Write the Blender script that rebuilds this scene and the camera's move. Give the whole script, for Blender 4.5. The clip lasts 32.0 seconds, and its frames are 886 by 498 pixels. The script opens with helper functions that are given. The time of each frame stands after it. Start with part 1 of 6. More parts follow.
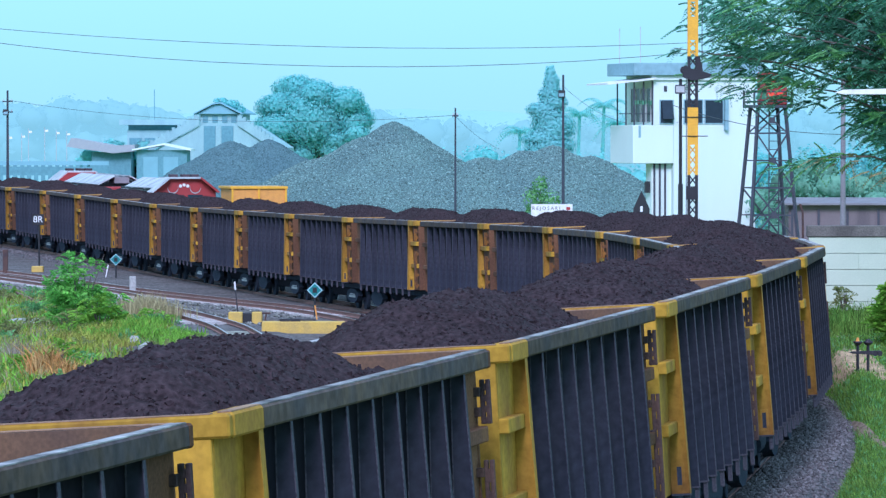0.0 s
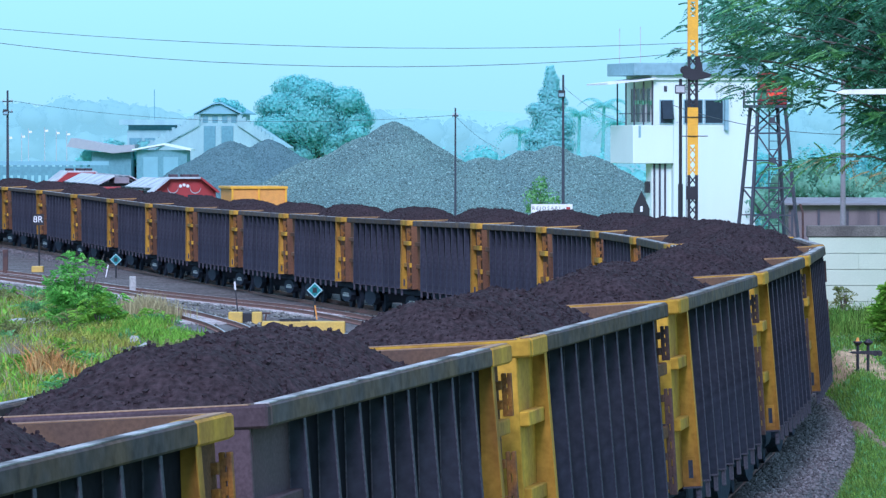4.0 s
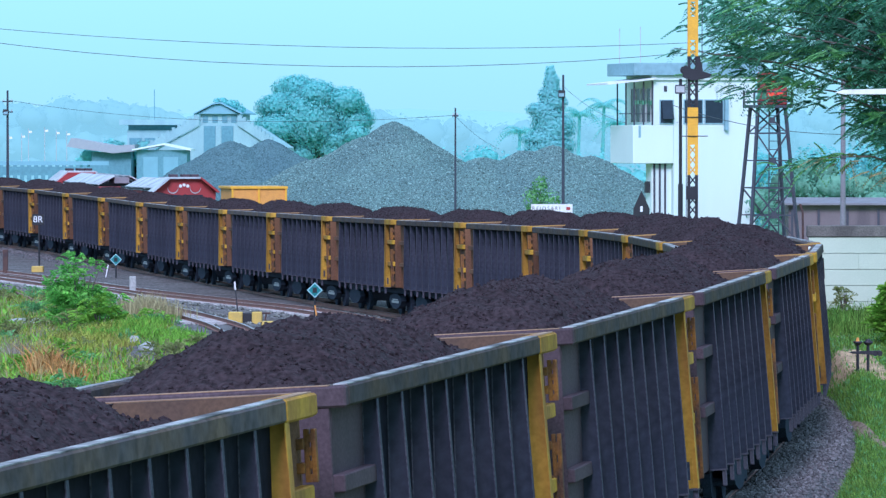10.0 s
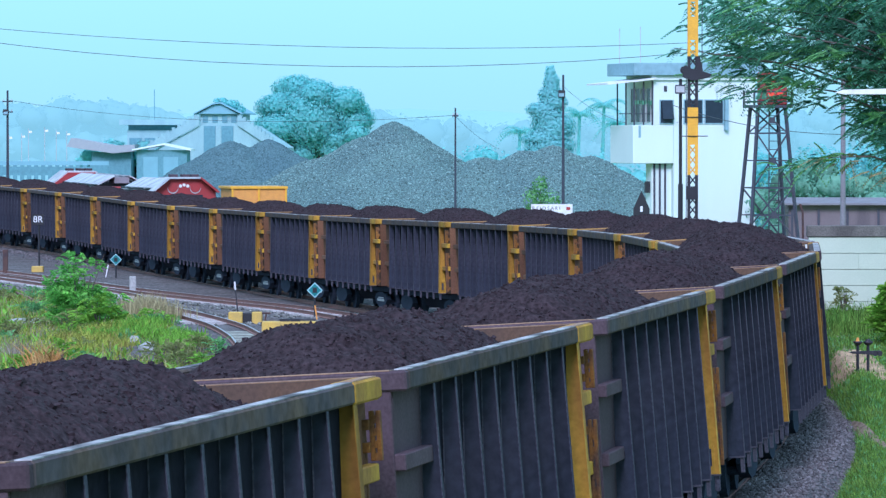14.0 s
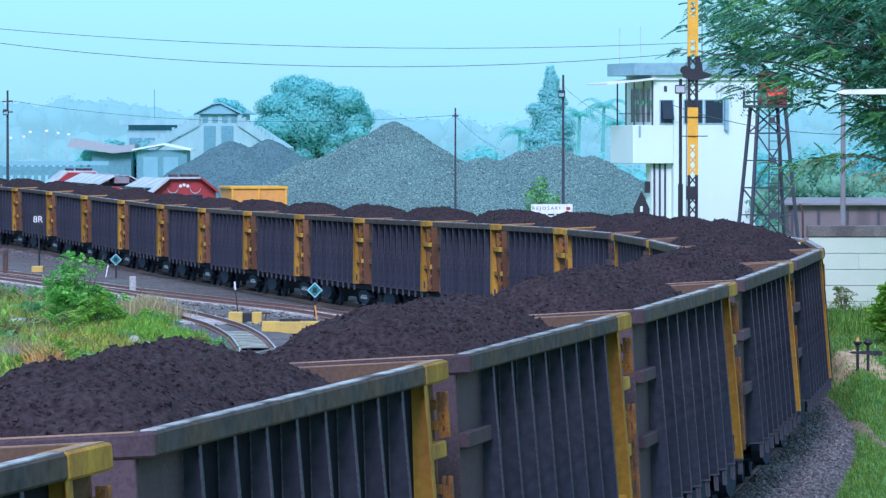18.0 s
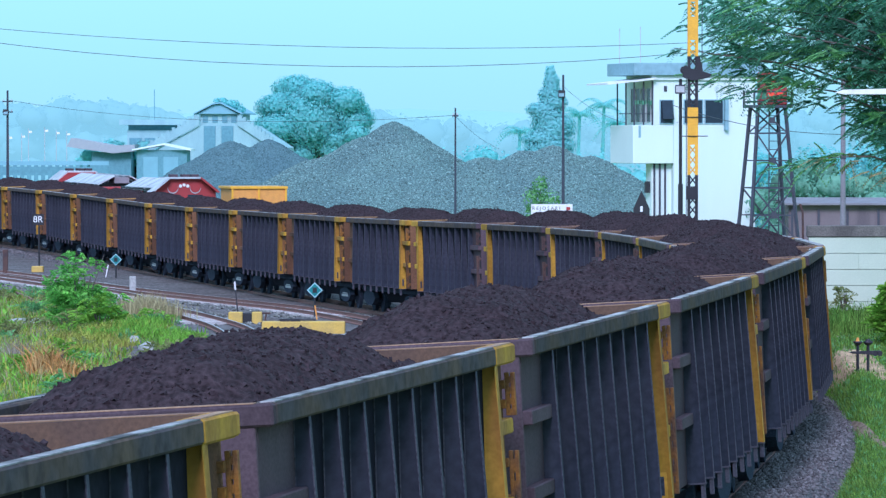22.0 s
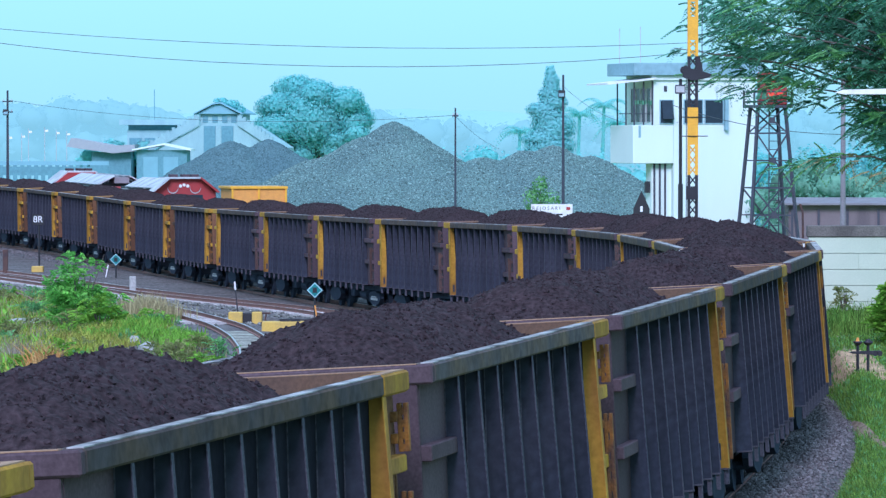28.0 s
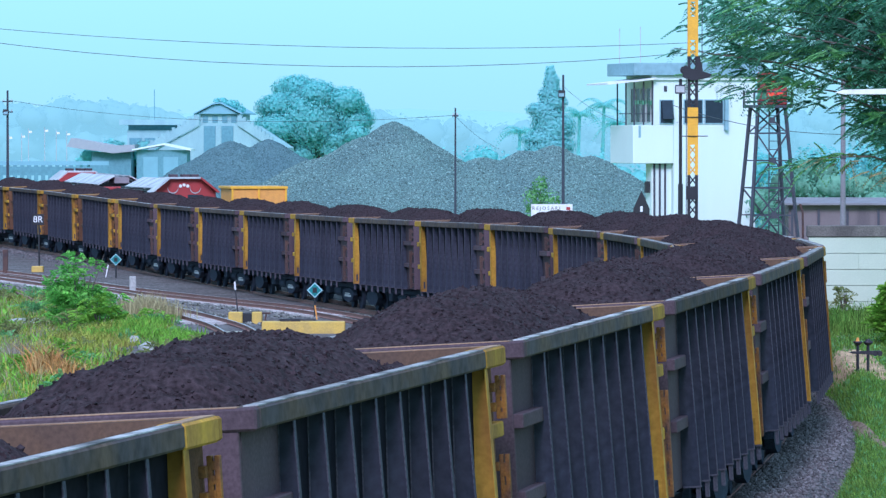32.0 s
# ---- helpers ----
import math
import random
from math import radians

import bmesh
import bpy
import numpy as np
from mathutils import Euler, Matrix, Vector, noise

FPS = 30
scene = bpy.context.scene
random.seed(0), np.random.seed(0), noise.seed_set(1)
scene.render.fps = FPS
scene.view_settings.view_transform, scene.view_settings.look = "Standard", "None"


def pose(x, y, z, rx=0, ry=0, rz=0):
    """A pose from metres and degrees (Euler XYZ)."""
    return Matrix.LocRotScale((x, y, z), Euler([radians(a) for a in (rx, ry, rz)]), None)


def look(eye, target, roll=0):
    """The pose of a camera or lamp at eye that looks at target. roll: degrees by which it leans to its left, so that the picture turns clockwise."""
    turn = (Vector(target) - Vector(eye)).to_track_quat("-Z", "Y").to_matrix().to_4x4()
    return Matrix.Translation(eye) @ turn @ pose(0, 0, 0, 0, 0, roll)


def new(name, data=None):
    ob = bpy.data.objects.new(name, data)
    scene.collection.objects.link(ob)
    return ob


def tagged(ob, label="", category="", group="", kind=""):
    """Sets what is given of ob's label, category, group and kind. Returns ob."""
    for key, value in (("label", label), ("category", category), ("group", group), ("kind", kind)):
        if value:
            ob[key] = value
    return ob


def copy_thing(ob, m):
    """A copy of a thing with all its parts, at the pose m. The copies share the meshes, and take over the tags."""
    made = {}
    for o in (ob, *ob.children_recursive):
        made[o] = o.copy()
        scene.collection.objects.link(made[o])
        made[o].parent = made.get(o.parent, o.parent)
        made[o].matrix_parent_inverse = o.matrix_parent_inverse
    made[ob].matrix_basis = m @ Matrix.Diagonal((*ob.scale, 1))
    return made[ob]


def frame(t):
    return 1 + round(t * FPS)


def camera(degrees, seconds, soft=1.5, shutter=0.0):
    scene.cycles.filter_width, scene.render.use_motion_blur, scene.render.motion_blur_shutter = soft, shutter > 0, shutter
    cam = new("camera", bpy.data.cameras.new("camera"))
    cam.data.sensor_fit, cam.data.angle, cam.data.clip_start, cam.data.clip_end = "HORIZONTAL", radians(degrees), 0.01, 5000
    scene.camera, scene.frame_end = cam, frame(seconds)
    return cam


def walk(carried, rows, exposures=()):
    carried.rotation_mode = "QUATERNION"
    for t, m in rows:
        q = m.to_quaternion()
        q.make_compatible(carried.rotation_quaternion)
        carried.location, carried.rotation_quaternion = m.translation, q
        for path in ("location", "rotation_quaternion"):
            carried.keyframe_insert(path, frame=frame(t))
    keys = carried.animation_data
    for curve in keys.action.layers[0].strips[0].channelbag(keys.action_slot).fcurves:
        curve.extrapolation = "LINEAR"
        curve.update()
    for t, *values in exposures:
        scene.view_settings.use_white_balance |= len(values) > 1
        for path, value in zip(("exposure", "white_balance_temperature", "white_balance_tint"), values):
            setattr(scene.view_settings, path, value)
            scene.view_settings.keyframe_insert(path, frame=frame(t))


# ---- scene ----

# ---------- camera ----------
EYE_Z = 5.758
cam = camera(10.292, 32.0, soft=1.35)
STILL = pose(0, 0, EYE_Z, 90 - 1.2752, 0, 0)
walk(cam, [(0.0, STILL), (32.0, STILL)], exposures=[(0.0, 0.35, 5000, 36), (32.0, 0.35, 5000, 36)])

# ---------- world and sun ----------
world = bpy.data.worlds.new("sky")
scene.world = world
world.use_nodes = True
wn, wl = world.node_tree.nodes, world.node_tree.links
wn.clear()
sky = wn.new("ShaderNodeTexSky")
sky.sky_type, sky.sun_disc = "NISHITA", False
sky.sun_elevation, sky.sun_rotation = radians(37), radians(188.5)
sky.air_density, sky.dust_density, sky.ozone_density = 1.0, 4.0, 3.0
sky_bg = wn.new("ShaderNodeBackground")
sky_bg.inputs["Strength"].default_value = 0.05
wl.new(sky.outputs[0], sky_bg.inputs["Color"])
cloud_bg = wn.new("ShaderNodeBackground")          # an even, high overcast layer
haze_co, haze_z = wn.new("ShaderNodeTexCoord"), wn.new("ShaderNodeSeparateXYZ")
haze = wn.new("ShaderNodeValToRGB")                # dimmer and greyer in the mist above the ground
haze.color_ramp.elements[0].position, haze.color_ramp.elements[0].color = 0.0, (0.40, 0.77, 0.645, 1)
haze.color_ramp.elements[1].position, haze.color_ramp.elements[1].color = 0.035, (0.455, 0.895, 0.745, 1)
zenith = haze.color_ramp.elements.new(0.30)        # plainer grey cloud higher up
zenith.color = (0.545, 0.865, 0.825, 1)
wl.new(haze_co.outputs["Generated"], haze_z.inputs[0])
wl.new(haze_z.outputs["Z"], haze.inputs[0])
wl.new(haze.outputs[0], cloud_bg.inputs["Color"])
cloud_bg.inputs["Strength"].default_value = 0.98
sky_mix = wn.new("ShaderNodeMixShader")
sky_mix.inputs[0].default_value = 0.85
world_out = wn.new("ShaderNodeOutputWorld")
wl.new(sky_bg.outputs[0], sky_mix.inputs[1])
wl.new(cloud_bg.outputs[0], sky_mix.inputs[2])
wl.new(sky_mix.outputs[0], world_out.inputs[0])

sun_data = bpy.data.lights.new("sun", "SUN")
sun_data.energy, sun_data.angle, sun_data.color = 2.4, radians(20), (0.98, 0.86, 0.83)
sun = new("sun", sun_data)
SUN_DIR = Vector((-0.12, -0.80, 0.60)).normalized()
sun.matrix_world = look(SUN_DIR * 300, (0, 0, 0))


# ---------- materials ----------
def material(name, colour, rough=0.8, metal=0.0, second=None, scale=4.0, amount=0.5, fine=0.25,
             bump=0.0, bump_scale=30.0, vary=0.0, island=False, spec=0.4, stretch=(1, 1, 1), emit=None, emit_power=0.0, thin=0.0):
    """A surface with stains at one scale, grain at a finer one, and relief."""
    m = bpy.data.materials.new(name)
    m.use_nodes = True
    n, l = m.node_tree.nodes, m.node_tree.links
    b = n["Principled BSDF"]
    b.inputs["Roughness"].default_value = rough
    b.inputs["Metallic"].default_value = metal
    b.inputs["Specular IOR Level"].default_value = spec
    co = n.new("ShaderNodeTexCoord")
    mp = n.new("ShaderNodeMapping")
    mp.inputs["Scale"].default_value = stretch
    l.new(co.outputs["Object"], mp.inputs["Vector"])
    big = n.new("ShaderNodeTexNoise")
    big.inputs["Scale"].default_value, big.inputs["Detail"].default_value = scale, 5
    l.new(mp.outputs[0], big.inputs["Vector"])
    ramp = n.new("ShaderNodeValToRGB")
    ramp.color_ramp.elements[0].position, ramp.color_ramp.elements[1].position = 0.38, 0.66
    l.new(big.outputs["Fac"], ramp.inputs[0])
    mix = n.new("ShaderNodeMix")
    mix.data_type = "RGBA"
    c2 = second or tuple(c * 0.7 for c in colour)
    mix.inputs["A"].default_value, mix.inputs["B"].default_value = (*colour, 1), (*c2, 1)
    k = n.new("ShaderNodeMath")
    k.operation = "MULTIPLY"
    k.inputs[1].default_value = amount
    l.new(ramp.outputs[0], k.inputs[0])
    l.new(k.outputs[0], mix.inputs["Factor"])
    small = n.new("ShaderNodeTexNoise")
    small.inputs["Scale"].default_value, small.inputs["Detail"].default_value = bump_scale, 4
    l.new(co.outputs["Object"], small.inputs["Vector"])
    hsv = n.new("ShaderNodeHueSaturation")
    val = n.new("ShaderNodeMapRange")
    val.inputs["From Min"].default_value, val.inputs["From Max"].default_value = 0.3, 0.7
    val.inputs["To Min"].default_value, val.inputs["To Max"].default_value = 1 - fine, 1 + fine
    l.new(small.outputs["Fac"], val.inputs["Value"])
    last = val.outputs[0]
    if vary:
        if island:
            geo = n.new("ShaderNodeNewGeometry")
            rnd = geo.outputs["Random Per Island"]
        else:
            inf = n.new("ShaderNodeObjectInfo")
            rnd = inf.outputs["Random"]
        r = n.new("ShaderNodeMapRange")
        r.inputs["To Min"].default_value, r.inputs["To Max"].default_value = 1 - vary, 1 + vary
        l.new(rnd, r.inputs["Value"])
        mu = n.new("ShaderNodeMath")
        mu.operation = "MULTIPLY"
        l.new(last, mu.inputs[0])
        l.new(r.outputs[0], mu.inputs[1])
        last = mu.outputs[0]
    l.new(last, hsv.inputs["Value"])
    l.new(mix.outputs["Result"], hsv.inputs["Color"])
    l.new(hsv.outputs[0], b.inputs["Base Color"])
    if bump:
        bp = n.new("ShaderNodeBump")
        bp.inputs["Strength"].default_value, bp.inputs["Distance"].default_value = bump, 0.05
        l.new(small.outputs["Fac"], bp.inputs["Height"])
        l.new(bp.outputs[0], b.inputs["Normal"])
    if emit:
        b.inputs["Emission Color"].default_value = (*emit, 1)
        b.inputs["Emission Strength"].default_value = emit_power
    if thin:                                # leaves let some light through
        tr, mx = n.new("ShaderNodeBsdfTranslucent"), n.new("ShaderNodeMixShader")
        mx.inputs[0].default_value = thin
        l.new(hsv.outputs[0], tr.inputs["Color"])
        l.new(b.outputs[0], mx.inputs[1])
        l.new(tr.outputs[0], mx.inputs[2])
        l.new(mx.outputs[0], n["Material Output"].inputs["Surface"])
    return m


M = {}
M["coal"] = material("coal", (0.0355, 0.0244, 0.0260), 0.9, second=(0.047, 0.0345, 0.0365), scale=1.5, amount=0.6, fine=0.55, bump=0.7, bump_scale=16, spec=0.10)
# dark paint set below the ribs' tone: shade between ribs is painted in
M["body"] = material("dark_paint_and_rib_shade", (0.0138, 0.0142, 0.0205), 0.85, second=(0.019, 0.0205, 0.027), scale=0.9, amount=0.65, fine=0.2, bump=0.08, bump_scale=9, vary=0.3, stretch=(1, 1, 0.15), spec=0.03)
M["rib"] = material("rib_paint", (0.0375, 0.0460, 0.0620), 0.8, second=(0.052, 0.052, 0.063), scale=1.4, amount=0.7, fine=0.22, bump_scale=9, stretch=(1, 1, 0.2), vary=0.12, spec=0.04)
M["rim"] = material("rim_paint", (0.078, 0.071, 0.072), 0.8, second=(0.130, 0.090, 0.050), scale=1.7, amount=0.6, fine=0.28, bump=0.1, bump_scale=7, vary=0.2, spec=0.04)
M["rim_dust"] = material("rim_worn_top", (0.40, 0.40, 0.385), 0.7, second=(0.085, 0.08, 0.075), scale=1.6, amount=1.0, fine=0.3, vary=0.2, bump_scale=9, spec=0.1)
M["yellow"] = material("yellow_paint", (0.45, 0.270, 0.026), 0.75, second=(0.23, 0.115, 0.034), scale=1.3, amount=0.85, fine=0.18, bump=0.05, bump_scale=12, vary=0.25, stretch=(1, 1, 0.45), spec=0.10)
M["rust"] = material("rusty_steel", (0.10, 0.062, 0.05), 0.85, second=(0.05, 0.042, 0.045), scale=3, amount=0.8, fine=0.2, bump=0.1, vary=0.2, spec=0.1)
M["inner"] = material("inner_wall_rust", (0.145, 0.085, 0.042), 0.8, second=(0.085, 0.055, 0.038), scale=2, amount=0.8, fine=0.2)
M["end_grey"] = material("brown_grey_steel", (0.094, 0.068, 0.076), 0.8, second=(0.064, 0.047, 0.052), scale=1.1, amount=0.7, fine=0.2, stretch=(1, 1, 0.3), vary=0.2, spec=0.08)
M["end_rust"] = material("rust_brown_steel", (0.165, 0.085, 0.044), 0.85, second=(0.080, 0.050, 0.042), scale=1.3, amount=0.8, fine=0.25, stretch=(1, 1, 0.3), vary=0.25, spec=0.05)
M["ochre"] = material("rusty_yellow_steel", (0.27, 0.120, 0.022), 0.8, second=(0.075, 0.050, 0.042), scale=3, amount=0.85, fine=0.25, bump=0.1, vary=0.2, spec=0.15)
M["coal_lump"] = material("coal_lump", (0.0300, 0.0210, 0.0226), 0.8, second=(0.045, 0.035, 0.038), scale=4, amount=0.7, fine=0.3, vary=0.35, island=True, spec=0.10)
M["yard_ballast"] = material("yard_ballast", (0.165, 0.158, 0.150), 0.95, second=(0.095, 0.09, 0.085), scale=0.8, amount=0.7, fine=0.6, bump=1.0, bump_scale=8, spec=0.1)
# bush leaf paled towards teal, with haze put into the colour
M["leaf_mid"] = material("haze_tinted_bush_leaf", (0.19, 0.41, 0.27), 0.8, second=(0.15, 0.34, 0.24), scale=0.6, amount=0.6, fine=0.15, vary=0.3, island=True, spec=0.05, thin=0.35)
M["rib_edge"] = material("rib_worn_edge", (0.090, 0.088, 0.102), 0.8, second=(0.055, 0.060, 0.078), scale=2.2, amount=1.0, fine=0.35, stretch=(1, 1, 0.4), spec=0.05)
M["grass_bank"] = material("bank_grass_blade", (0.105, 0.245, 0.036), 0.7, second=(0.20, 0.315, 0.055), scale=0.9, amount=0.9, fine=0.2, vary=0.6, island=True, spec=0.15, thin=0.35)
# underframe base lifted to blue, imitating haze over the far wagons
M["under"] = material("underframe", (0.046, 0.058, 0.080), 0.9, fine=0.25, second=(0.032, 0.038, 0.050), spec=0.05)
M["axlebox"] = material("axlebox_paint", (0.45, 0.46, 0.44), 0.6, fine=0.2)
M["ballast"] = material("ballast", (0.135, 0.130, 0.126), 0.95, second=(0.085, 0.074, 0.073), scale=1.2, amount=0.6, fine=0.7, bump=1.0, bump_scale=17, spec=0.1)
M["gravel"] = material("gravel", (0.150, 0.142, 0.132), 0.95, second=(0.10, 0.083, 0.075), scale=0.5, amount=0.7, fine=0.7, bump=1.0, bump_scale=7, spec=0.1)
# heap stones: grey pushed to blue-green, distance haze painted into the colour
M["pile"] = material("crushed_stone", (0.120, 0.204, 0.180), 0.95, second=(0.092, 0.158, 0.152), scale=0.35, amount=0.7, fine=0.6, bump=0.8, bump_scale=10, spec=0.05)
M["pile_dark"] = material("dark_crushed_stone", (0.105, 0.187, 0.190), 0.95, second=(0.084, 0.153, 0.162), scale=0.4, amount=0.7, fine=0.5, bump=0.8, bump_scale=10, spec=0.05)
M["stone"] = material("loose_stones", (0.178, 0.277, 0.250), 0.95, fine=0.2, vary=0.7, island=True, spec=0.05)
M["ground"] = material("ground", (0.15, 0.26, 0.06), 0.95, second=(0.26, 0.24, 0.14), scale=0.35, amount=0.8, fine=0.4, bump=0.8, bump_scale=3, spec=0.05)
M["soil"] = material("bare_soil", (0.56, 0.40, 0.23), 0.95, second=(0.32, 0.23, 0.14), scale=1.6, amount=0.8, fine=0.35, bump=0.8, bump_scale=9, spec=0.05)
M["path_soil"] = material("trodden_soil", (0.30, 0.235, 0.165), 0.95, second=(0.20, 0.16, 0.11), scale=1.6, amount=0.8, fine=0.35, bump=0.8, bump_scale=9, spec=0.05)
M["sand"] = material("pale_sand", (0.38, 0.40, 0.32), 0.95, second=(0.17, 0.155, 0.13), scale=0.9, amount=1.0, fine=0.4, bump=0.6, bump_scale=10, spec=0.05)
M["rail"] = material("rail_steel", (0.25, 0.135, 0.105), 0.65, second=(0.16, 0.09, 0.078), scale=2, amount=0.6, fine=0.2, spec=0.2)
M["rail_top"] = material("polished_rail", (0.5, 0.48, 0.46), 0.35, metal=0.8, fine=0.1)
M["sleeper"] = material("concrete_sleeper", (0.47, 0.46, 0.43), 0.9, fine=0.25, vary=0.3)
M["white_wall"] = material("white_plaster", (0.68, 0.81, 0.74), 0.8, second=(0.61, 0.74, 0.68), scale=0.5, amount=0.6, fine=0.05, bump=0.03, stretch=(1, 1, 0.2))
M["fascia"] = material("grey_fascia", (0.25, 0.43, 0.47), 0.7, fine=0.06)
M["glass"] = material("dark_window", (0.025, 0.04, 0.055), 0.25, fine=0.05, spec=0.35)
M["metal_dark"] = material("dark_steel", (0.035, 0.037, 0.04), 0.5, metal=0.2, fine=0.2)
M["metal_grey"] = material("grey_steel", (0.058, 0.068, 0.090), 0.5, metal=0.2, fine=0.2, second=(0.08, 0.07, 0.075), amount=0.5)
M["galv"] = material("galvanised_steel", (0.55, 0.58, 0.58), 0.4, metal=0.3, fine=0.1)
M["mast_yellow"] = material("mast_yellow", (0.80, 0.42, 0.02), 0.5, second=(0.6, 0.32, 0.03), fine=0.08)
M["mast_black"] = material("mast_black", (0.022, 0.022, 0.028), 0.5, fine=0.2)
M["red_lamp"] = material("red_lamp", (0.6, 0.05, 0.03), 0.4, emit=(1.0, 0.12, 0.05), emit_power=0.35)
M["red"] = material("red_paint", (0.36, 0.040, 0.038), 0.6, fine=0.15, second=(0.24, 0.04, 0.04), scale=2)
M["loco_white"] = material("loco_white", (0.50, 0.56, 0.56), 0.6, fine=0.1, second=(0.30, 0.33, 0.33), scale=1.2, amount=0.8)
M["orange"] = material("orange_wagon", (0.70, 0.33, 0.06), 0.6, fine=0.12, second=(0.55, 0.25, 0.06))
M["wire"] = material("cable", (0.05, 0.06, 0.065), 0.7)
M["wood"] = material("weathered_pole", (0.050, 0.062, 0.078), 0.85, fine=0.2)
M["concrete"] = material("old_concrete", (0.20, 0.19, 0.16), 0.9, second=(0.085, 0.08, 0.07), scale=1.4, amount=0.9, fine=0.3, bump=0.3, stretch=(1, 1, 0.5))
M["panel"] = material("painted_block", (0.52, 0.60, 0.45), 0.85, second=(0.44, 0.53, 0.39), scale=0.9, amount=0.6, fine=0.06, bump=0.06, vary=0.03)
M["panel_joint"] = material("block_joint", (0.42, 0.48, 0.44), 0.9, fine=0.2)
M["leaf"] = material("tree_leaf", (0.125, 0.350, 0.205), 0.6, second=(0.07, 0.21, 0.135), scale=0.4, amount=0.6, fine=0.2, vary=0.55, island=True, spec=0.2, thin=0.35)
M["leaf_bright"] = material("bush_leaf", (0.205, 0.415, 0.042), 0.65, second=(0.145, 0.35, 0.04), scale=0.8, amount=0.6, fine=0.2, vary=0.5, island=True, spec=0.2, thin=0.35)
M["leaf_fresh"] = material("fresh_tree_leaf", (0.16, 0.40, 0.13), 0.6, second=(0.11, 0.30, 0.10), scale=0.4, amount=0.6, fine=0.2, vary=0.4, island=True, thin=0.35)
M["leaf_bush"] = material("feathery_leaf", (0.215, 0.530, 0.085), 0.65, second=(0.105, 0.36, 0.09), scale=0.8, amount=0.7, fine=0.2, vary=0.6, island=True, spec=0.2, thin=0.4)
# far foliage: distance haze painted in as a pale teal base colour
M["leaf_far"] = material("haze_tinted_leaf", (0.32, 0.74, 0.70), 0.95, second=(0.28, 0.66, 0.65), scale=0.3, amount=0.6, fine=0.10, vary=0.12, island=True, spec=0.0, thin=0.6)
M["conifer_far"] = material("haze_tinted_conifer_leaf", (0.33, 0.72, 0.70), 0.95, second=(0.29, 0.64, 0.64), scale=0.5, amount=0.7, fine=0.06, vary=0.06, island=True, spec=0.0, thin=0.5)
# the teal emission paints haze over the far belt of woods
M["leaf_mist"] = material("haze_glow_leaf", (0.05, 0.10, 0.095), 0.95, second=(0.045, 0.09, 0.085), scale=0.2, amount=0.6, fine=0.04, vary=0.04, island=True, spec=0.0, emit=(0.30, 0.64, 0.575), emit_power=0.69)
M["leaf_olive"] = material("olive_leaf", (0.21, 0.27, 0.08), 0.75, second=(0.27, 0.23, 0.12), scale=0.8, amount=0.6, fine=0.2, vary=0.45, island=True, spec=0.1, thin=0.35)
M["rubble"] = material("pale_concrete_lump", (0.38, 0.39, 0.36), 0.9, second=(0.30, 0.31, 0.27), scale=3, amount=0.7, fine=0.25, bump=0.4, bump_scale=12)
M["hook"] = material("worn_hook_steel", (0.62, 0.66, 0.58), 0.7, second=(0.25, 0.22, 0.18), scale=6, fine=0.2)
M["beam_worn"] = material("worn_beam_top", (0.36, 0.235, 0.14), 0.75, second=(0.20, 0.125, 0.08), scale=1.5, amount=0.8, fine=0.2, spec=0.1)
M["pole_grey"] = material("old_grey_pole", (0.23, 0.23, 0.24), 0.85, second=(0.14, 0.13, 0.13), scale=1.0, fine=0.2)
M["diamond_edge"] = material("pale_teal_enamel", (0.30, 0.55, 0.56), 0.5, fine=0.06)
M["grass"] = material("grass_blade", (0.26, 0.300, 0.028), 0.7, second=(0.33, 0.29, 0.06), scale=0.5, amount=0.8, fine=0.2, vary=0.6, island=True, spec=0.15, thin=0.35)
M["grass_dry"] = material("dry_grass_blade", (0.42, 0.37, 0.19), 0.8, second=(0.30, 0.28, 0.13), scale=0.5, amount=0.7, fine=0.2, vary=0.35, island=True, thin=0.35)
M["grass_red"] = material("red_dry_blade", (0.43, 0.200, 0.045), 0.8, second=(0.40, 0.28, 0.10), scale=1.5, amount=0.8, fine=0.2, vary=0.4, island=True)
M["bark"] = material("bark", (0.14, 0.12, 0.10), 0.9, fine=0.3, bump=0.4, bump_scale=14)
M["teal"] = material("teal_enamel", (0.012, 0.22, 0.21), 0.4, fine=0.05)
M["white_paint"] = material("white_paint", (0.78, 0.80, 0.78), 0.5, fine=0.06)
M["black_paint"] = material("black_paint", (0.02, 0.022, 0.025), 0.5, fine=0.1)
M["yellow_block"] = material("yellow_concrete", (0.60, 0.42, 0.08), 0.8, second=(0.36, 0.28, 0.11), scale=2, amount=0.6, fine=0.15)
# far house paints: blue-teal haze is worked into each base colour
M["house_wall"] = material("haze_tinted_plaster", (0.32, 0.53, 0.51), 0.9, second=(0.26, 0.44, 0.45), scale=0.9, amount=1.0, fine=0.15, stretch=(1, 1, 0.35), spec=0.05)
M["house_roof"] = material("haze_tinted_roof", (0.22, 0.45, 0.50), 0.9, fine=0.1, second=(0.18, 0.36, 0.40), scale=0.6, spec=0.05)
M["house_dark"] = material("haze_tinted_opening", (0.15, 0.335, 0.37), 0.85, fine=0.1, spec=0.05)
M["terracotta"] = material("haze_tinted_tiles", (0.36, 0.40, 0.40), 0.9, fine=0.1, second=(0.30, 0.35, 0.37), spec=0.05)
M["tin_roof"] = material("rusty_tin", (0.185, 0.155, 0.155), 0.8, second=(0.105, 0.09, 0.095), scale=0.6, amount=0.8, fine=0.2, stretch=(2, 1, 0.3))
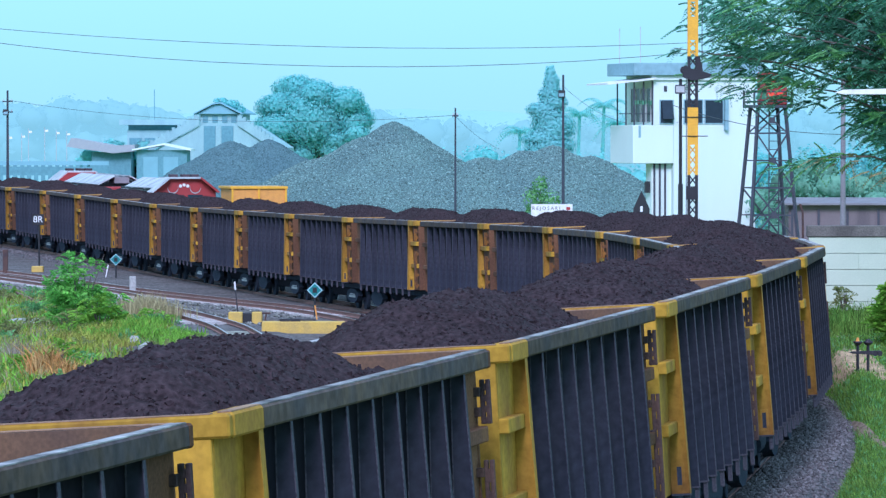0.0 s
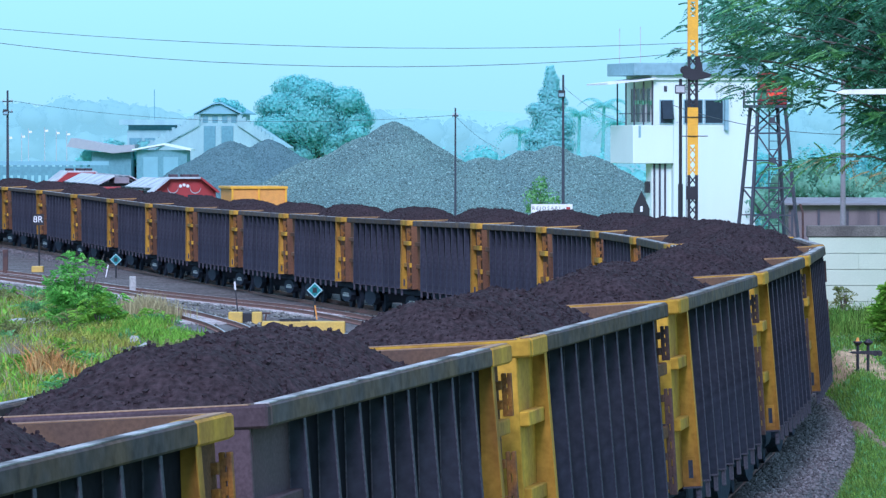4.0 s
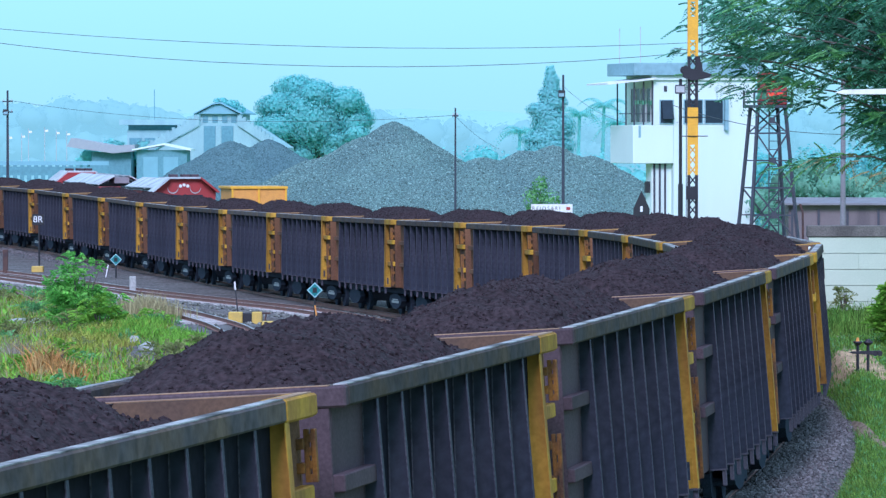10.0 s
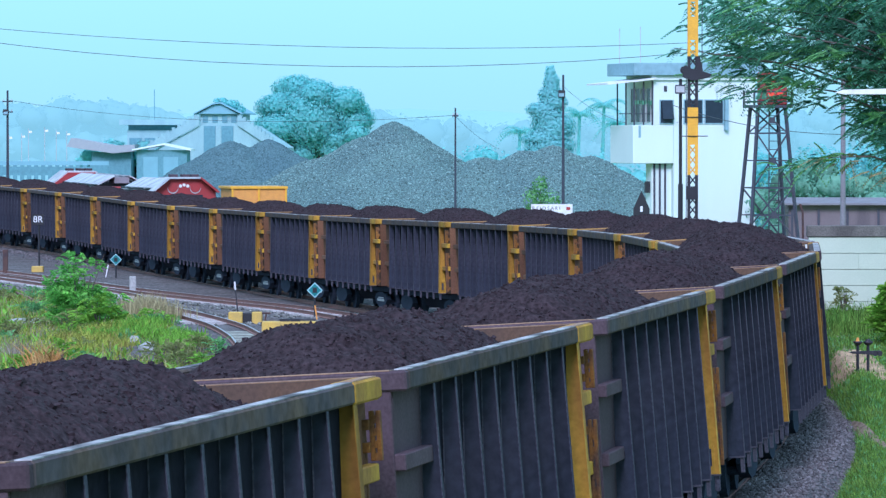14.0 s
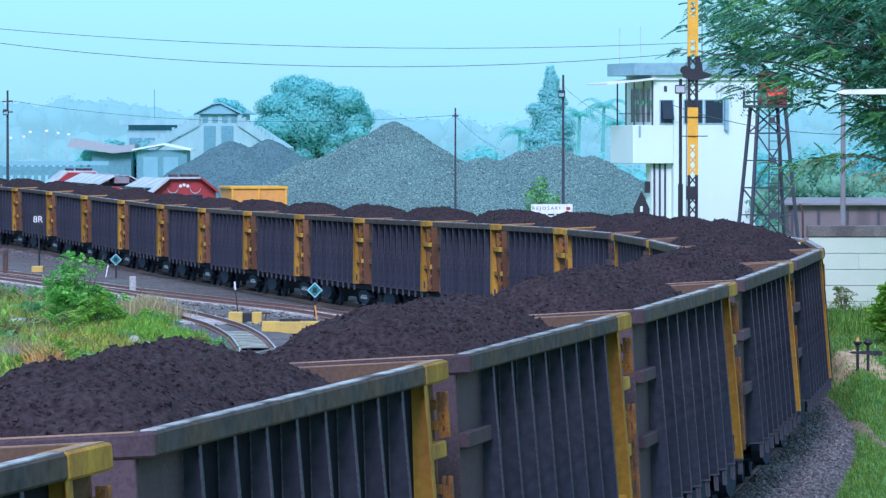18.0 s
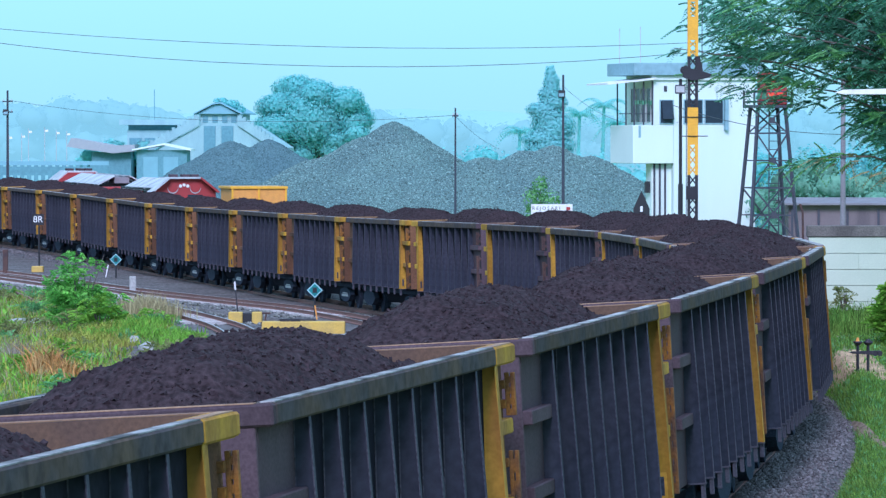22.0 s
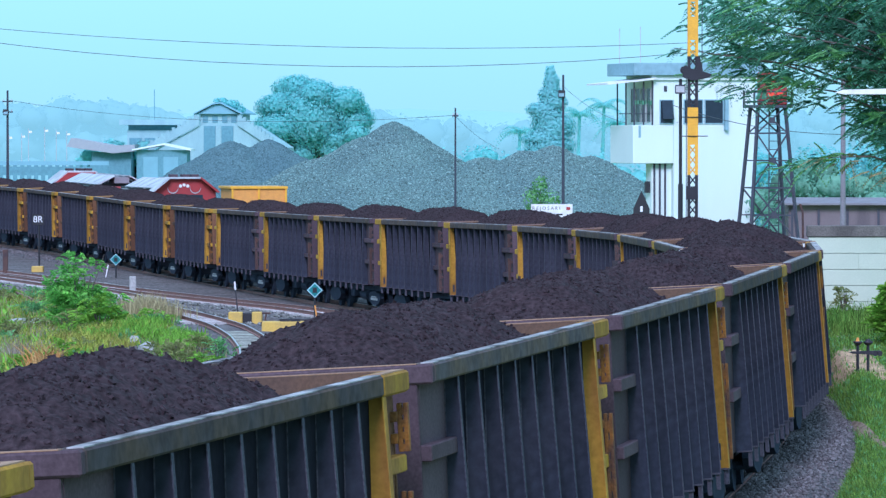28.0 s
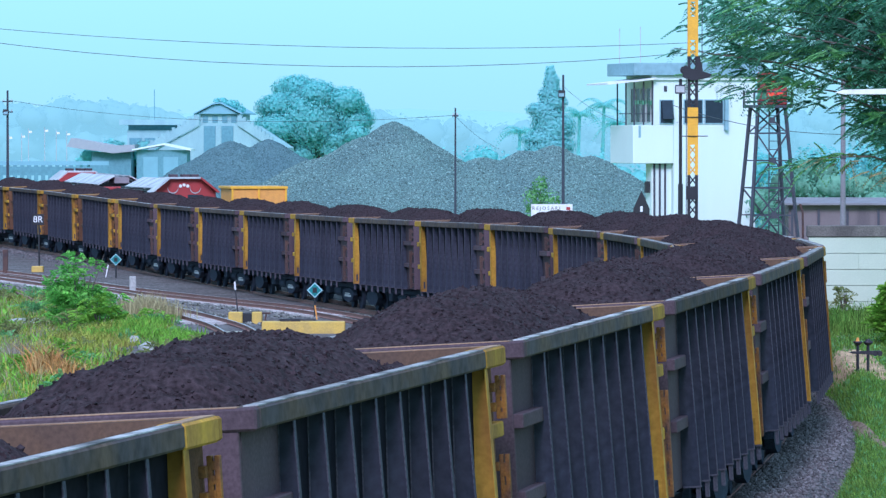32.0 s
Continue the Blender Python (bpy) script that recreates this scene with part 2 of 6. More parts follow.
# haze on the distant rise is put in as a pale glow
M["hill"] = material("haze_glow_woods", (0.16, 0.30, 0.28), 1.0, fine=0.05, second=(0.14, 0.26, 0.25), scale=0.02, spec=0.0, emit=(0.35, 0.71, 0.63), emit_power=0.51)


# ---------- mesh helpers ----------
def box(bm, x0, x1, y0, y1, z0, z1, bevel=0.0):
    m = Matrix.Translation(((x0 + x1) / 2, (y0 + y1) / 2, (z0 + z1) / 2)) @ Matrix.Diagonal((abs(x1 - x0), abs(y1 - y0), abs(z1 - z0), 1))
    g = bmesh.ops.create_cube(bm, size=1, matrix=m)
    if bevel:
        es = {e for v in g["verts"] for e in v.link_edges}
        bmesh.ops.bevel(bm, geom=list(es), offset=bevel, segments=1, affect="EDGES")
    return bm


def rod(bm, a, b, r0, r1=None, seg=8):
    a, b = Vector(a), Vector(b)
    d = b - a
    q = d.to_track_quat("Z", "Y").to_matrix().to_4x4()
    bmesh.ops.create_cone(bm, cap_ends=True, segments=seg, radius1=r0, radius2=r0 if r1 is None else r1, depth=d.length,
                          matrix=Matrix.Translation((a + b) / 2) @ q)
    return bm


def bar(bm, a, b, w, t):
    """A square bar from a to b."""
    a, b = Vector(a), Vector(b)
    d = b - a
    q = d.to_track_quat("Z", "Y").to_matrix().to_4x4()
    bmesh.ops.create_cube(bm, size=1, matrix=Matrix.Translation((a + b) / 2) @ q @ Matrix.Diagonal((w, t, d.length, 1)))
    return bm


def prism(bm, outline, axis, a, b):
    """An outline of 2D points pushed from a to b along an axis (x, y or z)."""
    def at(p, c):
        return {"x": (c, p[0], p[1]), "y": (p[0], c, p[1]), "z": (p[0], p[1], c)}[axis]
    v0 = [bm.verts.new(at(p, a)) for p in outline]
    v1 = [bm.verts.new(at(p, b)) for p in outline]
    n = len(outline)
    bm.faces.new(v0)
    bm.faces.new(v1[::-1])
    for i in range(n):
        bm.faces.new((v0[i], v1[i], v1[(i + 1) % n], v0[(i + 1) % n]))
    bmesh.ops.recalc_face_normals(bm, faces=bm.faces[:])
    return bm


def mesh_of(name, bm, mat):
    me = bpy.data.meshes.new(name)
    bm.to_mesh(me)
    bm.free()
    me.materials.append(mat)
    return me


def part(name, bm, mat, parent, label="", at=None):
    """One mesh object under a thing or part; bm may be a finished mesh."""
    me = bm if isinstance(bm, bpy.types.Mesh) else mesh_of(name, bm, mat)
    ob = new(name, me)
    ob.parent = parent
    if at is not None:
        ob.location = at
    if label:
        ob["label"] = label
    return ob


def solid(name, bm, mat, label="", category="", group="", kind="", m=None):
    ob = new(name, mesh_of(name, bm, mat))
    if m is not None:
        ob.matrix_basis = m
    return tagged(ob, label, category, group, kind)


def thing(name, label, category, group="", m=None):
    ob = new(name)
    ob.empty_display_size = 0.2
    if m is not None:
        ob.matrix_basis = m
    return tagged(ob, label, category, group)


def raw(name, verts, faces, mat, smooth=False):
    me = bpy.data.meshes.new(name)
    me.from_pydata(verts, [], faces)
    me.materials.append(mat)
    if smooth:
        me.polygons.foreach_set("use_smooth", [True] * len(me.polygons))
    return me


def B():
    return bmesh.new()


# ---------- the main track ----------
PITCH, GAP, BEND = 12.8504, 1.1398, 8          # wagon pitch, space between wagons, wagon lengths to the far leg
CURVE_S = [0.0, 1.667, 3.333, 4.2, 5.0, 5.75, 6.5, 7.25, 8.0, 10.0, 12.0, 13.5, 15.0, 16.5, 18.0, 19.0, 20.0, 22.0]
CURVE_K = [0.00059, 0.000729, 0.002366, -4.4e-05, 0.005553, 0.007605, 0.002682, 5.4e-05, 0.00461, 0.003995, -0.000222, -0.000364, 0.000167, 0.000719, 0.000203, 0.000995, 0.001418, 0.001418]
TS = np.linspace(-26, 44, 7001) * PITCH
step = TS[1] - TS[0]
kap = np.interp(TS / PITCH, [-6] + CURVE_S, [0.0] + CURVE_K)
TH = np.cumsum(kap) * step
zero = int(np.searchsorted(TS, 0))
TH += 1.384647 - TH[zero]
TX, TY = np.cumsum(np.cos(TH)) * step, np.cumsum(np.sin(TH)) * step
TX += -3.58196 - TX[zero]
TY += 33.87410 - TY[zero]


def eased(xs, ys):
    y = np.interp(TS / PITCH, xs, ys)
    k = np.ones(181) / 181
    return np.convolve(np.pad(y, 90, mode="edge"), k, mode="valid")


TC = eased([5, 8, 12, 16, 20, 24], [0.05907, 0.05907, 0.00959, 0.02040, 0.04434, 0.0])
TZ = eased([4, 8, 12, 16, 20, 23], [0.0, -0.34348, -0.83397, -1.00765, -0.60546, -0.55546])


def on_track(s, off=0.0, z=0.0):
    """A place off metres to the left of the track's middle and z above its rails."""
    x, y, t, c, h = (np.interp(s, TS, a) for a in (TX, TY, TH, TC, TZ))
    o, u = off * np.cos(c) + z * np.sin(c), -off * np.sin(c) + z * np.cos(c) + h
    return np.array([x - np.sin(t) * o, y + np.cos(t) * o, u])


def track_pose(s0, s1):
    """The pose of a vehicle whose ends stand at s0 and s1."""
    a, b = Vector(on_track(s0)), Vector(on_track(s1))
    mid = (a + b) / 2
    x = (b - a).normalized()
    c = float(np.interp((s0 + s1) / 2, TS, TC))
    y = Vector((0, 0, 1)).cross(x).normalized()
    z = x.cross(y)
    yl = y * math.cos(c) - z * math.sin(c)
    zl = z * math.cos(c) + y * math.sin(c)
    m = Matrix((x, yl, zl)).transposed().to_4x4()
    m.translation = mid
    return m


def travelled(t):
    """How far the train has gone, in wagon lengths."""
    return 0.0013896 * t * t + 0.520291 * t - 12.70719


# ---------- ground ----------
def track_offset(x, y):
    """Signed distance from the track (to its right), and the track's height and place there."""
    ss = np.arange(-60, 420, 1.5)
    px, py, pt, pz = (np.interp(ss, TS, a) for a in (TX, TY, TH, TZ))
    d2 = (x[..., None] - px) ** 2 + (y[..., None] - py) ** 2
    i = d2.argmin(-1)
    off = (x - px[i]) * np.sin(pt[i]) - (y - py[i]) * np.cos(pt[i])
    return off, pz[i], ss[i]


def smoothstep(a, b, v):
    u = np.clip((v - a) / (b - a), 0, 1)
    return u * u * (3 - 2 * u)


def bank_shift(y):
    """How far the foot of the outer bank creeps over the ballast."""
    return 0.36 * smoothstep(88, 98, y) - 0.06 * smoothstep(104, 110, y) - 0.2 * (1 - smoothstep(78, 88, y))


def ground_z(x, y):
    off, tz, s = track_offset(x, y)
    z = -1.15 + 0.05 * np.sin(x * 0.31 + y * 0.13) + 0.04 * np.sin(x * 0.9 - y * 0.37)
    bank = smoothstep(0, 0.8, off - 1.75 + bank_shift(y)) * (0.35 + 0.6 * smoothstep(92, 107, y) + 0.6 * smoothstep(110, 122, y)) * smoothstep(330, 250, y) * smoothstep(185, 140, y)
    right = np.where(off > 0, 1.0, 0.0) * smoothstep(185, 140, y)
    z = z * (1 - right) + right * (-0.35 + bank + 0.10 * np.sin(x * 0.7 + y * 0.21) * smoothstep(3, 6, off))
    return z


gx = np.unique(np.concatenate([-np.geomspace(40, 4000, 24), np.arange(-40, 40.1, 0.8), np.arange(4.0, 13.0, 0.2), np.geomspace(40, 4000, 24)]))
gy = np.unique(np.concatenate([[-600, -300, -120, -60, -20, 0, 10], np.arange(18, 330, 1.6), np.arange(80, 128, 0.8), np.geomspace(330, 4800, 30)]))
GX, GY = np.meshgrid(gx, gy)
GZ = ground_z(GX, GY)
nx, ny = len(gx), len(gy)
verts = np.stack([GX, GY, GZ], -1).reshape(-1, 3).tolist()
faces = [(j * nx + i, j * nx + i + 1, (j + 1) * nx + i + 1, (j + 1) * nx + i) for j in range(ny - 1) for i in range(nx - 1)]
ground = new("ground", raw("ground", verts, faces, M["ground"], True))
tagged(ground, "rough ground of grass, soil and gravel round the railway", "ground", kind="structure")


def ground_at(x, y):
    """The height of the ground sheet itself at places x, y."""
    i, j = np.clip(np.searchsorted(gx, x) - 1, 0, nx - 2), np.clip(np.searchsorted(gy, y) - 1, 0, ny - 2)
    u, v = (x - gx[i]) / (gx[i + 1] - gx[i]), (y - gy[j]) / (gy[j + 1] - gy[j])
    return (GZ[j, i] * (1 - u) + GZ[j, i + 1] * u) * (1 - v) + (GZ[j + 1, i] * (1 - u) + GZ[j + 1, i + 1] * u) * v


def ribbon(name, places, profile, mat, smooth=False):
    """A strip that follows a line of (x, y, z, heading, cant): profile points are (left, up)."""
    vs, fs, n = [], [], len(profile)
    for x, y, z, t, c in places:
        for o, u in profile:
            oo, uu = o * math.cos(c) + u * math.sin(c), -o * math.sin(c) + u * math.cos(c)
            vs.append((x - math.sin(t) * oo, y + math.cos(t) * oo, z + uu))
    for i in range(len(places) - 1):
        for j in range(n - 1):
            a = i * n + j
            fs.append((a, a + n, a + n + 1, a + 1))
    return raw(name, vs, fs, mat, smooth)


def main_places(s0, s1, d):
    return [(float(np.interp(s, TS, TX)), float(np.interp(s, TS, TY)), float(np.interp(s, TS, TZ)), float(np.interp(s, TS, TH)), float(np.interp(s, TS, TC)))
            for s in np.arange(s0, s1, d)]


RAIL_PROFILE = [(-0.06, -0.16), (-0.06, -0.14), (-0.012, -0.12), (-0.012, -0.04), (-0.035, -0.03), (-0.035, 0.0), (0.035, 0.0), (0.035, -0.03), (0.012, -0.04), (0.012, -0.12), (0.06, -0.14), (0.06, -0.16)]


def lay_track(places, label, half=1.75, foot=3.0, depth=0.75, bed_mat=None, shoulder=False):
    right = [(-0.5, -0.17), (-0.64, -0.035), (-1.0, 0.0), (-half - 0.1, 0.0), (-2.25, -0.33)] if shoulder else [(-0.9, -0.17), (-half, -0.19)]
    bed = new("track_bed", ribbon("track_bed", places, [(foot, -depth - 0.16), (half, -0.19), (0.9, -0.17), (0.0, -0.2)] + right + [(-foot, -depth - 0.16)], bed_mat or M["ballast"]))
    tagged(bed, "grey crushed stone ballast bed under the rails", "track bed", kind="structure")
    line = thing("railway_track", label, "railway track")
    for side in (-0.5685, 0.5685):
        part("rail", ribbon("rail", places, [(o + side, u) for o, u in RAIL_PROFILE], M["rail"]), None, line)
        part("rail_head", ribbon("rail_head", places, [(side - 0.03, 0.004), (side + 0.03, 0.004)], M["rail_top"]), None, line, "worn bright running surface")
    return line


main_track = lay_track(main_places(-200, 430, 2.5), "curved canted railway track under the coal train", depth=0.9, shoulder=True)


# ---------- the coal wagons ----------
LEN = PITCH - GAP
HX, HY, SILL, RIM = LEN / 2, 1.5, 1.08, 3.605
FOOT = 0.85                 # underside of the rib feet
RIM_H = 0.195
RIB_TOP = RIM - RIM_H
POST_X, BACK_X = 4.71, -4.39    # the yellow post and the last rib before the plain end
RIB_X = [0.17 + 1.13 * k for k in range(-3, 4)]


def wall_y(z):
    """Half width of the leaning side sheet at a height."""
    return 1.275 + 0.070 * (z - SILL) / (RIB_TOP - SILL)


def fin_y(z):
    """Half width over the edges of the side ribs, which grow deeper towards the sill."""
    return 1.540 - 0.062 * (z - SILL) / (RIB_TOP - SILL)


def coal_mesh(seed):
    rnd = random.Random(seed)
    nx, ny = 190, 60
    vs, fs = [], []
    ax, ay = HX - 0.28, 1.27
    ox = rnd.uniform(-0.95, -0.50)
    top = rnd.uniform(0.40, 0.46)
    for j in range(ny + 1):
        for i in range(nx + 1):
            x, y = -ax + 2 * ax * i / nx, -ay + 2 * ay * j / ny
            u = abs(x - ox) / ax
            along = 1 - smoothstep(0.40, 0.83, np.array(u)) * 1.5
            z = RIM - 0.16 + (top + 0.10) * float(along) * (1 - abs(y / ay) ** 1.8) - 0.64 * float(smoothstep(0.68, 0.98, np.array(u)))
            p = Vector((x * 0.9 + seed * 7.1, y * 0.9, seed * 3.3))
            z += 0.08 * noise.noise(p * 1.4) + 0.05 * noise.noise(p * 3.7) + 0.040 * noise.noise(p * 8.0) + 0.026 * noise.noise(p * 15.0) + 0.020 * noise.noise(p * 27.0)
            vs.append((x + 0.03 * noise.noise(p * 8), y, z))
    w = nx + 1
    for j in range(ny):
        for i in range(nx):
            a = j * w + i
            fs.append((a, a + 1, a + w + 1, a + w))
    corners = [(-1, -1, -1), (1, -1, -1), (1, 1, -1), (-1, 1, -1), (-1, -1, 1), (1, -1, 1), (1, 1, 1), (-1, 1, 1)]
    for _ in range(4200):
        i, j = rnd.randrange(3, nx - 3), rnd.randrange(1, ny)
        c = Vector(vs[j * w + i])
        r = rnd.choice((0.009, 0.011, 0.013, 0.013, 0.016, 0.016, 0.020, 0.024, 0.030))
        turn = Matrix.Rotation(rnd.uniform(0, 6.28), 3, Vector((rnd.uniform(-1, 1), rnd.uniform(-1, 1), rnd.uniform(-1, 1) + 0.01)).normalized())
        b = len(vs)
        for q in corners:
            k = rnd.uniform(0.45, 1.0)
            v = turn @ Vector((q[0] * r * k, q[1] * r * k * 0.8, q[2] * r * k * 0.7))
            vs.append((c.x + v.x, c.y + v.y, c.z + v.z))
        for q in ((0, 3, 2, 1), (4, 5, 6, 7), (0, 1, 5, 4), (1, 2, 6, 5), (2, 3, 7, 6), (3, 0, 4, 7)):
            fs.append(tuple(b + k for k in q))
    me = raw("coal_load", vs, fs, M["coal"])
    me.materials.append(M["coal_lump"])
    me.polygons.foreach_set("material_index", [0 if k < nx * ny else 1 for k in range(len(me.polygons))])
    me.polygons.foreach_set("use_smooth", [k < nx * ny for k in range(len(me.polygons))])
    return me


COAL = [coal_mesh(k + 1) for k in range(6)]


def fin(bm, x, thick, edge):
    """A tapered upright plate with a narrow worn edge strip along its outer side."""
    prism(bm, [(wall_y(SILL) - 0.03, SILL), (fin_y(SILL), SILL), (fin_y(RIB_TOP), RIB_TOP), (wall_y(RIB_TOP) - 0.03, RIB_TOP)], "x", x - thick / 2, x + thick / 2)
    n = len(bm.faces)
    prism(bm, [(fin_y(SILL) - 0.004, SILL), (fin_y(SILL) + 0.006, SILL), (fin_y(RIB_TOP) + 0.006, RIB_TOP - 0.003), (fin_y(RIB_TOP) - 0.004, RIB_TOP - 0.003)], "x", x - edge / 2, x + edge / 2)
    bm.faces.ensure_lookup_table()
    for f in bm.faces[n:]:
        f.material_index = 1
    return bm


def foot(bm, x, half):
    """A hanging bar below a rib, under a small ledge plate."""
    n = len(bm.faces)
    box(bm, x - half, x + half, 1.475, 1.535, FOOT, SILL - 0.012, 0.004)
    box(bm, x - half - 0.03, x + half + 0.03, 1.31, 1.55, SILL - 0.012, SILL + 0.008)
    bm.faces.ensure_lookup_table()
    for f in bm.faces[n:]:
        f.material_index = 1
    return bm


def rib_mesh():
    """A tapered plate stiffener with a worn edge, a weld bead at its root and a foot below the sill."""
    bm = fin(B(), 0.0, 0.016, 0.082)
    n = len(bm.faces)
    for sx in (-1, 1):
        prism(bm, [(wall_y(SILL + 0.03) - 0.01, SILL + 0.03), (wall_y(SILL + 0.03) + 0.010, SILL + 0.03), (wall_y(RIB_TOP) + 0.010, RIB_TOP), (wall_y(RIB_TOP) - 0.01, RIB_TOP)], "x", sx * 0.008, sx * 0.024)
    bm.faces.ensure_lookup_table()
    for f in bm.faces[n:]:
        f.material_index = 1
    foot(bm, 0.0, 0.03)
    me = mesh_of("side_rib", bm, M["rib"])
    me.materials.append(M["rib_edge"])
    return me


def bracket(sx, sy, z0, z1, lugs):
    """A slotted upright hinge strip held off the wagon's corner by lugs, with bolts."""
    bm = B()
    xa, xb = sx * (HX - 0.16), sx * (HX - 0.09)
    for y in (1.392, 1.452):
        box(bm, xa, xb, sy * y, sy * (y + 0.043), z0, z1, 0.006)
    z, gaps = z0, 2 + lugs
    for k in range(gaps):
        h = (z1 - z0) / gaps
        box(bm, xa, xb, sy * 1.434, sy * 1.454, z + 0.002, z + h * 0.62)
        z += h
    for k in range(lugs):
        z = z0 + 0.12 + (z1 - z0 - 0.24) * k / (lugs - 1)
        box(bm, sx * (HX - 0.22), sx * (HX - 0.10), sy * 1.26, sy * 1.40, z - 0.045, z + 0.045, 0.006)
    return bm


def wagon(plain, plain_word, plate, label):
    w = thing("coal_wagon", label, "railway wagon", "wagons of the coal train")
    for sy in (1, -1):
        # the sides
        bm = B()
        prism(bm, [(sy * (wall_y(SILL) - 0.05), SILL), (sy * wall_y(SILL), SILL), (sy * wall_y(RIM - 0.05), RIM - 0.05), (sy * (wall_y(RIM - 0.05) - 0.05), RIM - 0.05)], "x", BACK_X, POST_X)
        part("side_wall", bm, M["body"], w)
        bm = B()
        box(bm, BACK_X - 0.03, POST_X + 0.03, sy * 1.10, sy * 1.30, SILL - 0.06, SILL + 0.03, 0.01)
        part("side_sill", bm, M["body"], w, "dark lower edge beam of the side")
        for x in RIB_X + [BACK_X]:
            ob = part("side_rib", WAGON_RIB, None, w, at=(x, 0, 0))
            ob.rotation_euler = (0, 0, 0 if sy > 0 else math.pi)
        bm = B()
        box(bm, -HX + 0.145, POST_X - 0.06, sy * 1.27, sy * HY, RIM - RIM_H, RIM - 0.012, 0.02)
        rim = part("side_rim", bm, M["rim"], w, "weathered grey-green top beam")
        bm = B()
        box(bm, -HX + 0.16, POST_X - 0.07, sy * 1.36, sy * (HY - 0.018), RIM - 0.012, RIM - 0.002)
        part("rim_top", bm, M["rim_dust"], rim, "pale worn upper face")
        bm = B()
        box(bm, POST_X - 0.06, HX - 0.142, sy * 1.27, sy * (HY + 0.004), RIM - RIM_H - 0.01, RIM - 0.008, 0.02)
        cap = part("rim_cap", bm, M["yellow"], w, "yellow painted corner of the top beam")
        bm = B()
        box(bm, POST_X - 0.04, HX - 0.16, sy * 1.37, sy * (HY - 0.02), RIM - 0.008, RIM + 0.002)
        part("cap_top", bm, M["beam_worn"], cap, "worn tan upper face")
        # the yellow end's post and open bay
        bm = B()
        fin(bm, POST_X, 0.03, 0.16)
        if sy < 0:
            bmesh.ops.scale(bm, vec=(1, -1, 1), verts=bm.verts[:])
            bmesh.ops.reverse_faces(bm, faces=bm.faces[:])
        for f in bm.faces:
            f.material_index = 0
        post = part("end_post", bm, M["yellow"], w, "yellow painted post")
        for dx in (-0.019, 0.019):
            bm = B()
            box(bm, POST_X + dx - 0.003, POST_X + dx + 0.003, sy * 1.345, sy * 1.475, SILL + 0.06, SILL + 0.40, 0.002)
            ring = part("slot_rim", bm, M["yellow"], post, "welded rim of the slot")
            bm = B()
            box(bm, POST_X + dx * 1.22 - 0.002, POST_X + dx * 1.22 + 0.002, sy * 1.38, sy * 1.44, SILL + 0.11, SILL + 0.35)
            part("post_slot", bm, M["under"], post, "dark slot at the foot of the post")
        bm = B()
        box(bm, POST_X - 0.04, POST_X + 0.04, sy * 1.465, sy * 1.535, FOOT, SILL - 0.012, 0.004)
        box(bm, POST_X - 0.09, POST_X + 0.09, sy * 1.30, sy * 1.55, SILL - 0.024, SILL - 0.002)
        part("post_foot", bm, M["rib_edge"], post, "dark steel stub under the post")
        bay, bay_word = (M["yellow"], "yellow") if sy > 0 else (M["end_rust"], "rust-brown")
        for sx, mat, word, inner_x in ((1, bay, bay_word, POST_X + 0.016), (-1, plain, plain_word, BACK_X - 0.010)):
            bm = B()
            prism(bm, [(sy * 1.22, SILL), (sy * 1.295, SILL), (sy * 1.345, RIB_TOP), (sy * 1.26, RIB_TOP)], "x", inner_x, sx * (HX - 0.10))
            part("bay_panel", bm, mat, w, word + " recessed end panel")
            bm = B()
            box(bm, sx * (HX - 0.10), sx * (HX - 0.03), sy * 0.95, sy * 1.34, SILL, RIB_TOP, 0.01)
            part("corner_plate", bm, mat, w)
            for z in (1.875, 2.68):
                bm = B()
                box(bm, inner_x + sx * 0.005, sx * (HX - 0.05), sy * 1.20, sy * (1.425 + 0.02 * (z - 1.875)), z, z + 0.155, 0.012)
                part("step_block", bm, M["yellow"] if sx > 0 else mat, w)
            if sx != sy:
                for z0, z1, lugs in ((1.14, 2.50, 4), (2.86, 3.30, 2)):
                    bm = bracket(sx, sy, z0, z1, lugs)
                    part("hinge_bracket", bm, M["rust"] if sx < 0 else M["ochre"], w, "rusty slotted steel hinge strip")
        bm = B()
        box(bm, POST_X + 0.02, HX - 0.205, sy * 1.135, sy * 1.268, RIM - RIM_H - 0.03, RIM - 0.05)
        part("bay_cover", bm, M["inner"], w, "rusty plate over the end bay")
    # the ends
    for sx, mat in ((1, M["yellow"]), (-1, plain)):
        bm = B()
        box(bm, sx * (HX - 0.14), sx * (HX - 0.08), -1.16, 1.16, SILL, RIM_IN)
        part("end_wall", bm, mat, w)
        bm = B()
        box(bm, sx * (HX - 0.20), sx * (HX - 0.144), -1.265, 1.265, SILL + 0.4, RIM - 0.016)
        part("inner_end", bm, M["inner"], w, "rusty brown inner face of the end")
        bm = B()
        box(bm, sx * (HX - 0.14), sx * (HX - 0.004), -HY + 0.004, HY - 0.004, RIM - RIM_H - 0.005, RIM - 0.014, 0.02)
        beam = part("end_beam", bm, mat, w)
        bm = B()
        box(bm, sx * (HX - 0.135), sx * (HX - 0.02), -HY + 0.16, HY - 0.16, RIM - 0.014, RIM - 0.006)
        part("beam_top", bm, M["beam_worn"], beam, "worn tan upper face")
        for y in (-0.75, 0.75):
            bm = B()
            box(bm, sx * (HX - 0.08), sx * (HX - 0.03), y - 0.06, y + 0.06, SILL, RIM - 0.26)
            part("end_rib", bm, mat, w)
        bm = B()
